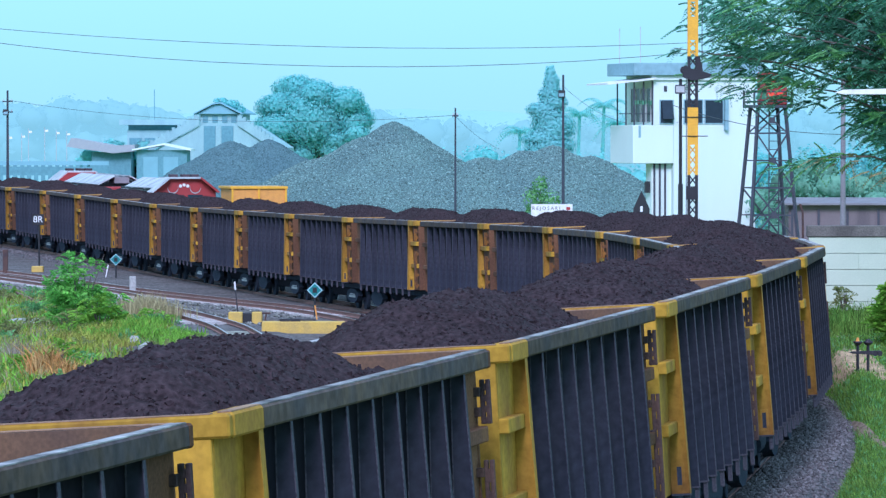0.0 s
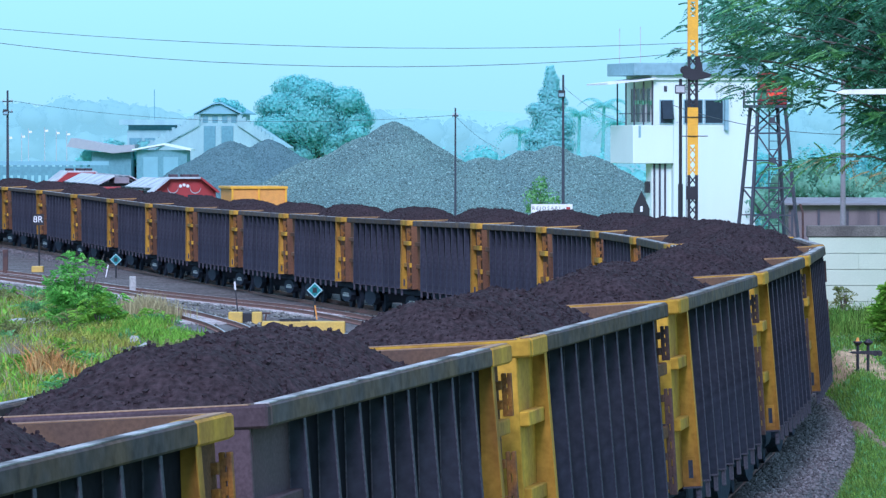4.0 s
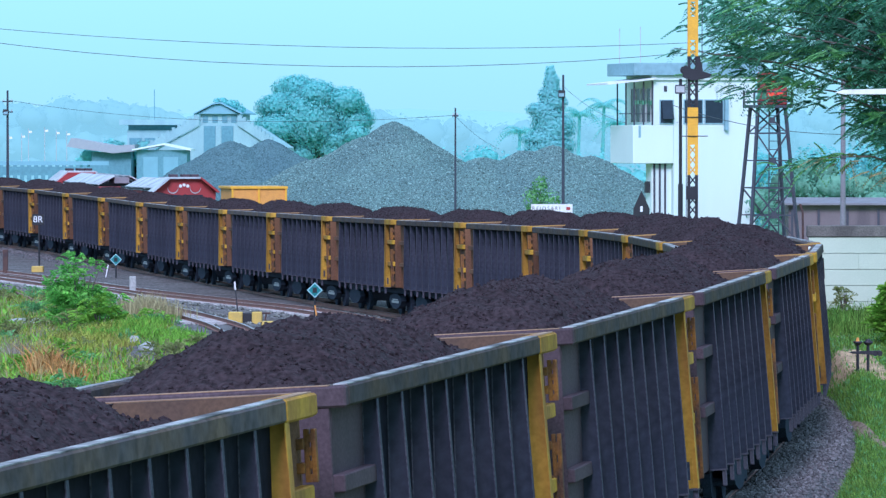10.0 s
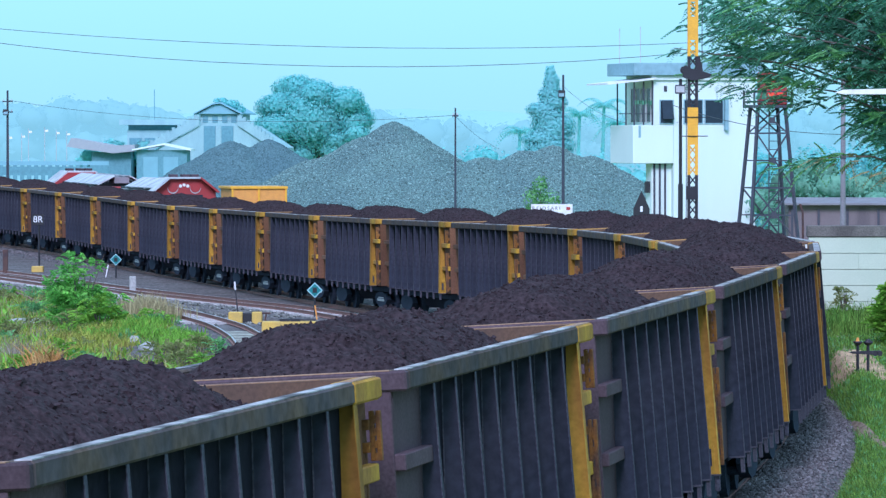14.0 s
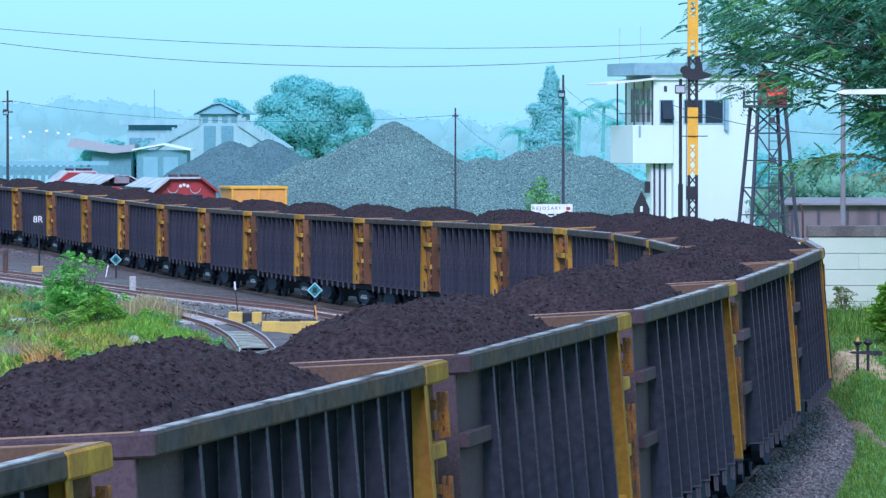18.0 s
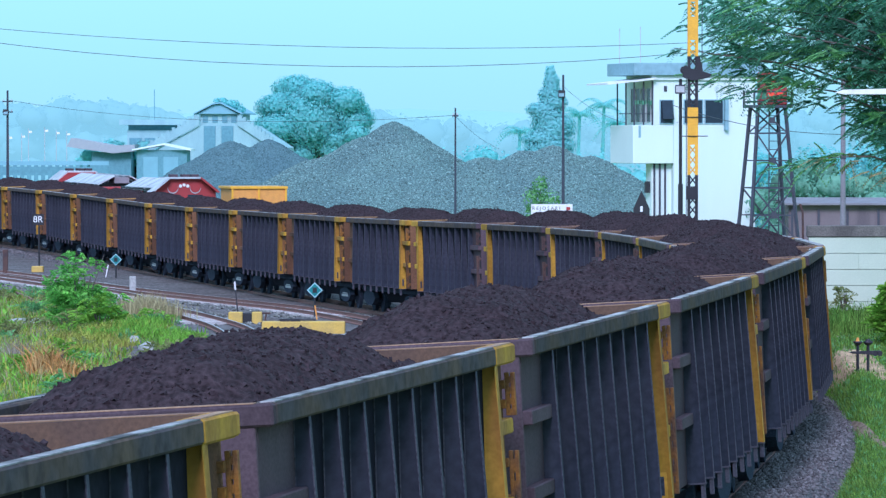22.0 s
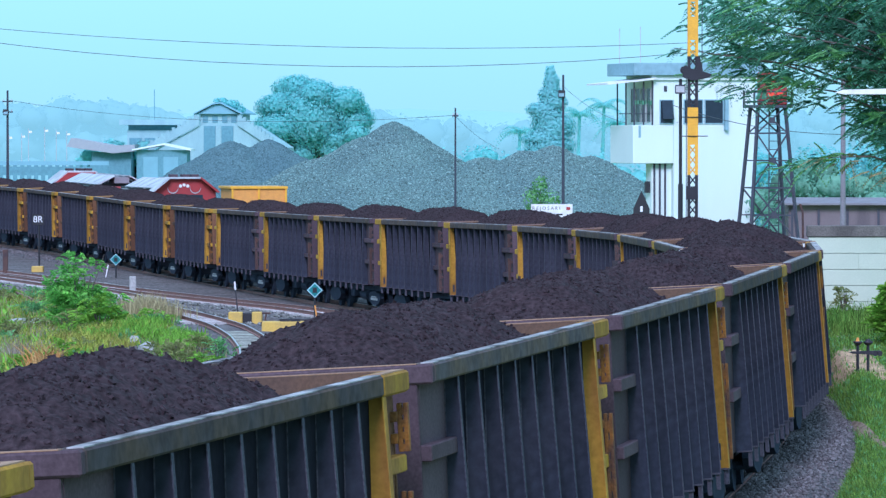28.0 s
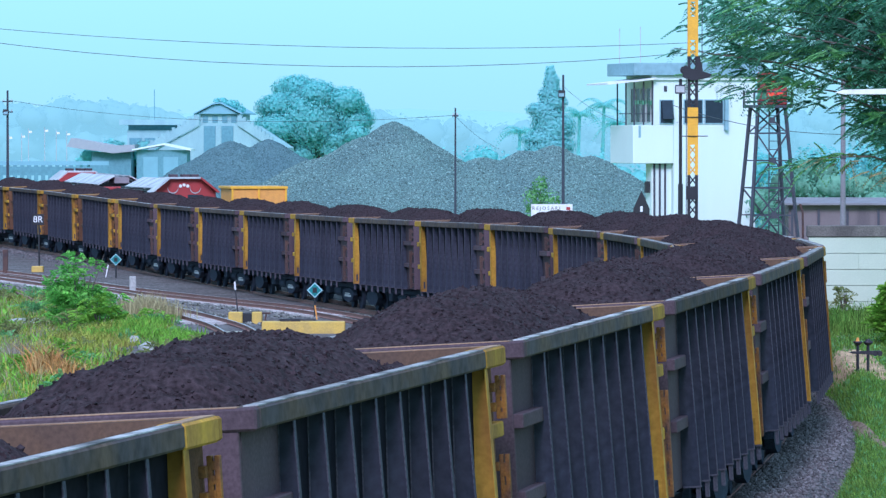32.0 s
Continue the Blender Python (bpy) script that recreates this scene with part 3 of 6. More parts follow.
        box(bm, sx * (HX - 0.1), sx * (HX + GAP / 2 - 0.02), -0.13, 0.13, 0.72, 0.98, 0.03)
        part("coupler", bm, M["under"], w, "dark steel automatic coupler")
    for q in (1, -1):
        for k in range(2):
            bm = B()
            x = q * (HX - 0.75 - 0.42 * k)
            prism(bm, [(x - 0.13, RIM - 0.2), (x - 0.07, RIM - 0.07), (x + 0.03, RIM - 0.035), (x + 0.10, RIM - 0.08), (x + 0.13, RIM - 0.2), (x + 0.09, RIM - 0.2), (x + 0.06, RIM - 0.07), (x + 0.02, RIM - 0.04), (x - 0.05, RIM - 0.07), (x - 0.09, RIM - 0.2)], "y", -q * 1.24, -q * 1.20)
            part("lashing_hook", bm, M["hook"], w, "grey bent lashing hook inside the end")
    # below
    bm = B()
    box(bm, -HX + 0.15, HX - 0.15, -0.35, 0.35, 0.62, SILL - 0.01)
    box(bm, -HX + 0.4, HX - 0.4, -0.95, 0.95, SILL - 0.25, SILL + 0.05)
    part("underframe", bm, M["under"], w)
    bm = B()
    prism(bm, [(-0.7, SILL - 0.02), (0.7, SILL - 0.02), (0.5, 0.42), (-0.5, 0.42)], "x", -HX + 3.25, HX - 3.25)
    part("floor_hopper", bm, M["body"], w, "dark discharge hopper under the floor")
    for bx in (-HX + 1.9, HX - 1.9):
        bm = B()
        for sy in (1, -1):
            prism(bm, [(bx - 1.15, 0.55), (bx - 0.95, 0.72), (bx - 0.35, 0.80), (bx + 0.35, 0.80), (bx + 0.95, 0.72), (bx + 1.15, 0.55), (bx + 0.9, 0.38), (bx + 0.35, 0.26), (bx - 0.35, 0.26), (bx - 0.9, 0.38)], "y", sy * 0.80, sy * 0.98)
        box(bm, bx - 0.2, bx + 0.2, -0.9, 0.9, 0.45, 0.8)
        bogie = part("bogie", bm, M["under"], w)
        for ax in (-0.84, 0.84):
            bm = B()
            for sy in (1, -1):
                rod(bm, (bx + ax, sy * 0.50, 0.43), (bx + ax, sy * 0.63, 0.43), 0.43, seg=20)
            rod(bm, (bx + ax, -0.9, 0.43), (bx + ax, 0.9, 0.43), 0.08)
            part("wheelset", bm, M["under"], bogie)
    bm = B()
    rod(bm, (-2.2, 0.75, 0.62), (-0.9, 0.75, 0.62), 0.2, seg=14)
    box(bm, 0.2, 0.9, 0.55, 0.95, 0.5, 0.85, 0.03)
    rod(bm, (-0.9, 0.75, 0.62), (0.2, 0.75, 0.66), 0.03, seg=6)
    part("brake_gear", bm, M["under"], w, "dark air reservoir and brake gear")
    bm = B()
    bx = plate * (HX - 1.9)
    box(bm, bx - 0.65, bx + 0.65, -plate * 0.983, -plate * 0.992, 0.46, 0.55)
    box(bm, bx - 0.45, bx + 0.55, -plate * 0.983, -plate * 0.992, 0.57, 0.61)
    part("bogie_marking", bm, M["axlebox"], w, "pale painted marking on the bogie frame")
    return w


RIM_IN = RIM - RIM_H - 0.01
WAGON_RIB = rib_mesh()
grey_ended = wagon(M["end_grey"], "brown-grey", -1, "dark blue-black coal wagon with yellow and brown-grey ends, heaped coal")
rust_ended = wagon(M["end_rust"], "rust-brown", 1, "dark blue-black coal wagon with yellow and rust-brown ends, heaped coal")
WAGONS = {}
for j in range(-8, 37):
    first = grey_ended if j < 12 else rust_ended
    WAGONS[j] = first if j in (-8, 12) else copy_thing(first, Matrix.Identity(4))
for j, w in WAGONS.items():
    load = part("coal_load", COAL[(j * 5 + 3) % 6], None, w, "rounded heap of dark brown-black coal")
    if j >= 12:                             # tipped towards the rear on every wagon
        load.rotation_euler = (0, 0, math.pi)


def motions():
    for j, w in WAGONS.items():
        rows = []
        for k in range(33):
            s0 = (j + travelled(k)) * PITCH
            m = track_pose(s0, s0 + LEN)
            if j >= 12:                     # the leading wagons run with their yellow end behind
                m = m @ pose(0, 0, 0, 0, 0, 180)
            rows.append((float(k), m))
        walk(w, rows)


# ---------- yard tracks inside the loop ----------
def bent(points, d=1.5, z=-0.8):
    """Evenly stepped places along a smooth line through a few points."""
    p = [Vector((x, y)) for x, y in points]
    p = [2 * p[0] - p[1]] + p + [2 * p[-1] - p[-2]]
    out = []
    for i in range(1, len(p) - 2):
        n = max(2, int((p[i + 1] - p[i]).length / d))
        for k in range(n):
            t = k / n
            a, b, c, e = p[i - 1], p[i], p[i + 1], p[i + 2]
            out.append(0.5 * (2 * b + (c - a) * t + (2 * a - 5 * b + 4 * c - e) * t * t + (3 * b - a - 3 * c + e) * t ** 3))
    res = []
    for i in range(len(out) - 1):
        v = out[i + 1] - out[i]
        res.append((out[i].x, out[i].y, z, math.atan2(v.y, v.x), 0.0))
    return res


def sleepers(line, places, every):
    """Concrete sleepers across a track."""
    bm = B()
    prism(bm, [(-0.13, -0.02), (-0.10, 0.11), (0.10, 0.11), (0.13, -0.02)], "y", -1.0, 1.0)
    me = mesh_of("sleeper", bm, M["sleeper"])
    acc = 0.0
    for i in range(1, len(places)):
        a, b = places[i - 1], places[i]
        d = math.hypot(b[0] - a[0], b[1] - a[1])
        while acc < d:
            f = acc / d
            ob = part("sleeper", me, None, line, at=(a[0] + (b[0] - a[0]) * f, a[1] + (b[1] - a[1]) * f, b[2] - 0.235))
            ob.rotation_euler = (0, 0, b[3])
            acc += every
        acc -= d


THROUGH = bent([(-40, 300), (-22.1, 245), (-13.9, 217), (-8.95, 202), (-5.17, 190.5), (-2.2, 177), (0.6, 162), (2.4, 146), (2.8, 128)])
TURNOUT = bent([(-36, 285), (-21.9, 239), (-14.3, 212), (-12.75, 202), (-11.35, 194), (-9.57, 185.5), (-7.85, 175.8), (-6.75, 166.6), (-6.2, 160), (-5.7, 152), (-5.2, 138), (-4.7, 120), (-4.6, 100), (-5.4, 80), (-7.0, 60)])
yard_a = lay_track(THROUGH, "rusty yard track on grey ballast beside the coal train", half=1.6, foot=2.7, depth=0.25, bed_mat=M["yard_ballast"])
yard_b = lay_track(TURNOUT, "curved rusty siding track on pale ballast", half=1.6, foot=2.7, depth=0.22, bed_mat=M["yard_ballast"])
gravel = [(x, y, -1.06, t, 0.0) for x, y, z, t, c in main_places(8.5 * PITCH, 27 * PITCH, 2.5)]
tagged(new("yard_gravel", ribbon("yard_gravel", gravel, [(15, -0.1), (13, 0.0), (9, 0.02), (5, 0.0), (1.5, 0.02), (-8, 0.0)], M["gravel"])), "grey gravel of the railway yard", "gravel", kind="structure")
sand = [(x, y, z, t, c) for x, y, z, t, c in TURNOUT if 157 < y < 172]
tagged(new("sand_strip", ribbon("sand_strip", sand, [(0.50, -0.16), (0.42, -0.115), (0.0, -0.105), (-0.40, -0.118), (-0.50, -0.16)], M["sand"])), "pale sandy fill between the siding rails", "sand", kind="structure")
near_a = [p for p in THROUGH if 185 < p[1] < 262]
near_b = [p for p in TURNOUT if 178 < p[1] < 252]
sleepers(yard_a, near_a, 0.65)
sleepers(yard_b, near_b, 0.65)


def scatter_stones(name, places, half, count, size, seed, label, mat, lift_o=(-2.5, -1.75, 1.75, 2.5), lift_z=(-0.62, -0.17, -0.17, -0.62)):
    """Loose stones over a strip, as one mesh."""
    rnd = random.Random(seed)
    vs, fs = [], []
    for _ in range(count):
        x, y, z, t, c = rnd.choice(places)
        o, a = rnd.uniform(-half, half), rnd.uniform(-1.2, 1.2)
        oo = o * math.cos(c)
        px, py = x - math.sin(t) * oo + math.cos(t) * a, y + math.cos(t) * oo + math.sin(t) * a
        pz = z + float(np.interp(o, lift_o, lift_z)) - o * math.sin(c)
        r = size * rnd.uniform(0.6, 1.5)
        b = len(vs)
        for dx, dy, dz in ((1, 0, 0), (-1, 0, 0), (0, 1, 0), (0, -1, 0), (0, 0, 1), (0, 0, -1)):
            vs.append((px + r * (dx + rnd.uniform(-0.4, 0.4)), py + r * (dy + rnd.uniform(-0.4, 0.4)), pz + r * (dz * 0.8 + rnd.uniform(-0.2, 0.2))))
        for q in ((0, 2, 4), (2, 1, 4), (1, 3, 4), (3, 0, 4), (2, 0, 5), (1, 2, 5), (3, 1, 5), (0, 3, 5)):
            fs.append(tuple(b + k for k in q))
    ob = new(name, raw(name, vs, fs, mat))
    return tagged(ob, label, "stones", kind="stuff")


M["ballast_stone"] = material("ballast_stone", (0.165, 0.155, 0.150), 0.9, fine=0.25, vary=0.5, island=True, spec=0.1)
scatter_stones("ballast_stones", [p for p in main_places(38, 118, 0.7)], 2.3, 46000, 0.030, 3, "loose grey crushed stones along the main track", M["ballast_stone"],
               (-2.3, -1.85, -1.0, -0.64, -0.5, 1.75, 2.5), (-0.36, 0.01, 0.01, -0.03, -0.17, -0.17, -0.62))
M["yard_stone"] = material("yard_stone", (0.195, 0.205, 0.180), 0.9, fine=0.25, vary=0.6, island=True, spec=0.1)
scatter_stones("far_bed_stones", [p for p in main_places(13.2 * PITCH, 22 * PITCH, 0.8)], 2.9, 16000, 0.05, 6, "loose dark crushed stones along the far leg of the track", M["ballast_stone"],
               (-2.9, -1.75, 1.75, 2.9), (-1.0, -0.17, -0.17, -1.0))
scatter_stones("yard_stones", near_a + near_b, 2.2, 9000, 0.055, 4, "loose pale crushed stones between the yard rails", M["yard_stone"])


# ---------- stone heaps ----------
def heap(name, tops, y0, x0, x1, depth, mat, label, seed):
    """A tipped heap: the envelope of rounded cones (x, height, slope) on a line at y0."""
    nx, ny = 110, 60
    base = -1.3
    xs, ys = np.linspace(x0, x1, nx), np.linspace(y0 - depth, y0 + depth, ny)
    X, Y = np.meshgrid(xs, ys)
    Z = np.full(X.shape, -9.0)
    for cx, cy, top, slope in tops:
        r = np.sqrt((X - cx) ** 2 + (Y - y0 - cy) ** 2 + 0.5)
        Z = np.maximum(Z, top + 0.5 - slope * r)
    rough = np.array([[noise.noise(Vector((x * 0.5, y * 0.5, seed))) * 0.28 + noise.noise(Vector((x * 1.7, y * 1.7, seed))) * 0.12 + noise.noise(Vector((x * 3, y * 3, seed))) * 0.03 for x in xs] for y in ys])
    Z = np.maximum(Z + rough, base)
    vs = np.stack([X, Y, Z], -1).reshape(-1, 3)
    fs = [(j * nx + i, j * nx + i + 1, (j + 1) * nx + i + 1, (j + 1) * nx + i) for j in range(ny - 1) for i in range(nx - 1)]
    fs = [f for f in fs if max(vs[k][2] for k in f) > base + 0.01]
    ob = new(name, raw(name, vs.tolist(), fs, mat, True))
    tagged(ob, label, "stone heap")
    rnd = random.Random(seed)
    sv, sf = [], []
    front = [k for k in range(len(vs)) if vs[k][2] > 0.5 and vs[k][1] < y0 + 1.5 and k % nx < nx - 1]
    for _ in range(15000):
        k = rnd.choice(front)
        u, v = rnd.random(), rnd.random()
        x, y, z = (vs[k] * (1 - u) + vs[min(k + 1, len(vs) - 1)] * u) * (1 - v) + (vs[min(k + nx, len(vs) - 1)] * (1 - u) + vs[min(k + nx + 1, len(vs) - 1)] * u) * v
        r = rnd.choice((0.025, 0.032, 0.038, 0.055))
        b = len(sv)
        for dx, dy, dz in ((1, 0, 0), (-1, 0, 0), (0, 1, 0), (0, -1, 0), (0, 0, 1), (0, 0, -1)):
            sv.append((x + r * (dx + rnd.uniform(-0.4, 0.4)), y + r * (dy + rnd.uniform(-0.4, 0.4)), z + r * (dz + rnd.uniform(-0.3, 0.3))))
        for q in ((0, 2, 4), (2, 1, 4), (1, 3, 4), (3, 0, 4), (2, 0, 5), (1, 2, 5), (3, 1, 5), (0, 3, 5)):
            sf.append(tuple(b + k for k in q))
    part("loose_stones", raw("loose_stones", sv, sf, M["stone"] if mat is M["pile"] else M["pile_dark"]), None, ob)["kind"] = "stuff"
    return ob


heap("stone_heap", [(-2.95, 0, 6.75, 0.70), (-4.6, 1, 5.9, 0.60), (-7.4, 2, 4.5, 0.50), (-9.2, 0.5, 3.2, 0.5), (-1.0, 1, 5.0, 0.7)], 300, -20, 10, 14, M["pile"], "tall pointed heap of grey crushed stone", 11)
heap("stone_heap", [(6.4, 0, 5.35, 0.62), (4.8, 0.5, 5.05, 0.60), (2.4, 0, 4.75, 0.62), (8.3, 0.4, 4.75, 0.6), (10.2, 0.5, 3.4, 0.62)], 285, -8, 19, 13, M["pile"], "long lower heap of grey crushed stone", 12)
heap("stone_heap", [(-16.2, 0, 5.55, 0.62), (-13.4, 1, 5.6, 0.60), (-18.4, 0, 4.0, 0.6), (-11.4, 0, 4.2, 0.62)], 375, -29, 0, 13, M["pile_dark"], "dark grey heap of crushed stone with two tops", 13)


# ---------- control tower ----------
def control_tower():
    t = thing("control_tower", "white plastered railway control tower with an overhanging upper floor", "building", m=pose(9.07, 235, 0, 0, 0, 15))
    bm = B()
    box(bm, 2.04, 6.15, 0.0, 4.4, -1.6, 8.80)
    part("main_wall", bm, M["white_wall"], t)
    bm = B()
    box(bm, 1.06, 2.04, 0.40, 1.3, -1.6, 4.64)
    part("recessed_wall", bm, M["white_wall"], t)
    bm = B()
    box(bm, 0.0, 2.038, 0.0, 3.7, 4.61, 6.44, 0.02)
    part("balcony", bm, M["white_wall"], t, "white cantilevered balcony box")
    bm = B()
    box(bm, 1.03, 2.036, 0.004, 4.4, 6.44, 8.80)
    part("cabin_wall", bm, M["white_wall"], t)
    bm = B()
    box(bm, -0.04, 6.5, -0.3, 4.1, 8.82, 9.42, 0.02)
    part("roof", bm, M["fascia"], t, "flat roof with a grey-blue fascia")
    bm = B()
    box(bm, 0.9, 6.3, -0.12, 4.0, 8.60, 8.82)
    part("soffit", bm, M["white_wall"], t)
    bm = B()
    prism(bm, [(-1.35, 8.36), (1.05, 8.62), (1.05, 8.72), (-1.35, 8.44)], "y", -0.30, 3.2)
    part("awning", bm, M["white_paint"], t, "thin sloping white awning")
    for x, y in ((0.08, 0.06), (0.08, 1.4), (0.08, 2.8), (0.55, 0.06), (0.98, 0.03)):
        bm = B()
        box(bm, x - 0.03, x + 0.03, y - 0.03, y + 0.03, 6.44, 8.48 + 0.08 * x)
        part("awning_post", bm, M["metal_grey"], t)
    for k in range(5):
        bm = B()
        rod(bm, (0.05, 0.3 + k * 0.55, 7.0), (1.0, 0.3 + k * 0.55, 7.0), 0.015, seg=6)
        part("balcony_rail", bm, M["metal_grey"], t)
    bm = B()
    for k in range(7):
        box(bm, 0.10 + 0.13 * k, 0.16 + 0.13 * k, 0.02, 0.2, 7.42 + 0.02 * (k % 3), 7.62)
    part("hanging_plants", bm, M["leaf"], t, "row of small dark plants on the balcony rail")
    # louvred windows of the cabin's left face
    for y in (0.35, 1.2, 2.05, 2.9):
        bm = B()
        box(bm, 1.0, 1.02, y, y + 0.65, 6.6, 8.2)
        win = part("window", bm, M["glass"], t, "narrow dark window")
        bm = B()
        box(bm, 0.985, 1.0, y - 0.05, y + 0.02, 6.55, 8.25)
        box(bm, 0.985, 1.0, y + 0.63, y + 0.70, 6.55, 8.25)
        part("frame_bar", bm, M["white_paint"], win)
    # front windows
    for x0, x1, z0, z1 in ((1.33, 2.03, 6.50, 7.66), (2.53, 3.52, 6.50, 7.68), (3.58, 4.55, 6.50, 7.68)):
        bm = B()
        box(bm, x0 + 0.05, x1 - 0.05, -0.014, 0.0, z0 + 0.05, z1 - 0.05)
        win = part("window", bm, M["glass"], t, "dark glazed window with a white frame")
        bm = B()
        box(bm, x0, x1, -0.045, -0.004, z0, z0 + 0.05)
        box(bm, x0, x1, -0.045, -0.004, z1 - 0.05, z1)
        box(bm, x0, x0 + 0.05, -0.045, -0.004, z0 + 0.05, z1 - 0.05)
        box(bm, x1 - 0.05, x1, -0.045, -0.004, z0 + 0.05, z1 - 0.05)
        part("frame", bm, M["fascia"], win)
    bm = B()
    prism(bm, [(-0.02, 7.60), (-0.32, 6.72), (-0.34, 6.74), (-0.04, 7.64)], "x", 1.42, 1.96)
    part("open_casement", bm, M["glass"], t, "window leaf propped open at its foot")
    bm = B()
    box(bm, 4.56, 4.72, -0.25, -0.005, 6.2, 7.75)
    part("downpipe_box", bm, M["fascia"], t)
    bm = B()
    box(bm, 1.55, 1.70, -0.02, -0.003, 8.05, 8.32)
    part("air_vent", bm, M["metal_grey"], t)
    for x in (1.18, 1.45, 1.72):
        bm = B()
        rod(bm, (x, 0.33, -1.5), (x, 0.33, 4.60), 0.05)
        part("downpipe", bm, M["metal_grey"], t)
    bm = B()
    box(bm, 0.86, 1.06, 0.6, 0.9, 3.2, 3.75)
    part("wall_box", bm, M["metal_dark"], t)
    bm = B()
    box(bm, 0.28, 0.40, -0.012, 0.0, 5.85, 6.42)
    part("wall_vent", bm, M["fascia"], t)
    for x, h in ((-0.05, 11.1), (1.0, 11.2)):
        bm = B()
        rod(bm, (x, 2.0, 9.42), (x, 2.0, h), 0.02, seg=6)
        part("antenna", bm, M["galv"], t)
    return t


control_tower()


# ---------- striped signal mast ----------
def lattice_face(bm, x0, x1, z0, z1, n, y, w=0.035):
    for k in range(n):
        a, b = z0 + (z1 - z0) * k / n, z0 + (z1 - z0) * (k + 1) / n
        bar(bm, (x0, y, a), (x1, y, b), w, 0.03)
        bar(bm, (x1, y, a), (x0, y, b), w, 0.03)


def signal_mast():
    t = thing("signal_mast", "tall lattice steel signal mast painted in yellow and black bands", "signal mast", m=pose(7.51, 148, 0))
    hw = 0.115
    for z0, z1, key, closed in ((-1.3, 4.69, "mast_black", False), (4.69, 5.60, "mast_yellow", False), (5.60, 6.72, "mast_yellow", True), (6.72, 8.26, "mast_black", False), (8.26, 8.75, "mast_yellow", False), (8.75, 9.45, "mast_yellow", True), (9.45, 9.9, "mast_yellow", False), (9.9, 13.2, "mast_yellow", True)):
        bm = B()
        for sx in (-1, 1):
            for sy in (-1, 1):
                box(bm, sx * hw - 0.04, sx * hw + 0.04, sy * hw - 0.04, sy * hw + 0.04, z0, z1)
        if closed:
            box(bm, -hw - 0.03, hw + 0.03, -hw - 0.03, hw + 0.03, z0, z1)
        else:
            n = max(2, round((z1 - z0) / 0.30))
            lattice_face(bm, -hw, hw, z0, z1, n, -hw, 0.07)
            lattice_face(bm, -hw, hw, z0, z1, n, hw, 0.05)
        part("mast_section", bm, M[key], t, ("yellow" if key == "mast_yellow" else "black") + " lattice section")
    bm = B()
    prism(bm, [(-0.32, 7.64), (-0.24, 7.60), (0.0, 7.52), (0.5, 7.62), (0.56, 7.72), (0.30, 7.80), (0.2, 8.25), (0.12, 8.25), (0.1, 7.85), (-0.1, 7.9), (-0.20, 7.98), (-0.30, 7.95)], "y", -0.24, -0.16)
    part("arm_bracket", bm, M["mast_black"], t, "black steel bracket with a balance weight")
    bm = B()
    rod(bm, (-0.27, -0.2, 7.84), (-0.27, -0.12, 7.84), 0.12, seg=14)
    part("pulley", bm, M["mast_black"], t)
    for x, z1 in ((0.27, 13.0), (-0.2, 8.0)):
        bm = B()
        rod(bm, (x, -0.16, 7.7 if x > 0 else 3.0), (x, -0.16, z1), 0.012, seg=5)
        part("pull_wire", bm, M["wire"], t)
    for z in (6.43, 5.86):
        bm = B()
        rod(bm, (-0.38, -0.18, z), (0.45, -0.18, z), 0.014, seg=6)
        part("step_rod", bm, M["mast_black"], t)
    bm = B()
    box(bm, -0.20, 0.12, -0.26, -0.17, 3.95, 4.35)
    part("control_box", bm, M["mast_black"], t)
    return t


signal_mast()

lamp = thing("floodlight_pole", "thin dark steel pole with a small floodlight", "floodlight", m=pose(7.24, 150, 0))
bm = B()
rod(bm, (0, 0, -1.3), (0, 0, 4.4), 0.075)
rod(bm, (0, 0, 4.4), (0, 0, 7.6), 0.05)
part("pole", bm, M["mast_black"], lamp)
bm = B()
box(bm, -0.18, 0.14, -0.26, -0.12, 7.15, 7.42, 0.02)
part("lamp_head", bm, M["metal_grey"], lamp, "small grey floodlight")
bm = B()
box(bm, -0.15, 0.11, -0.268, -0.262, 7.19, 7.38)
part("lamp_glass", bm, M["galv"], lamp)


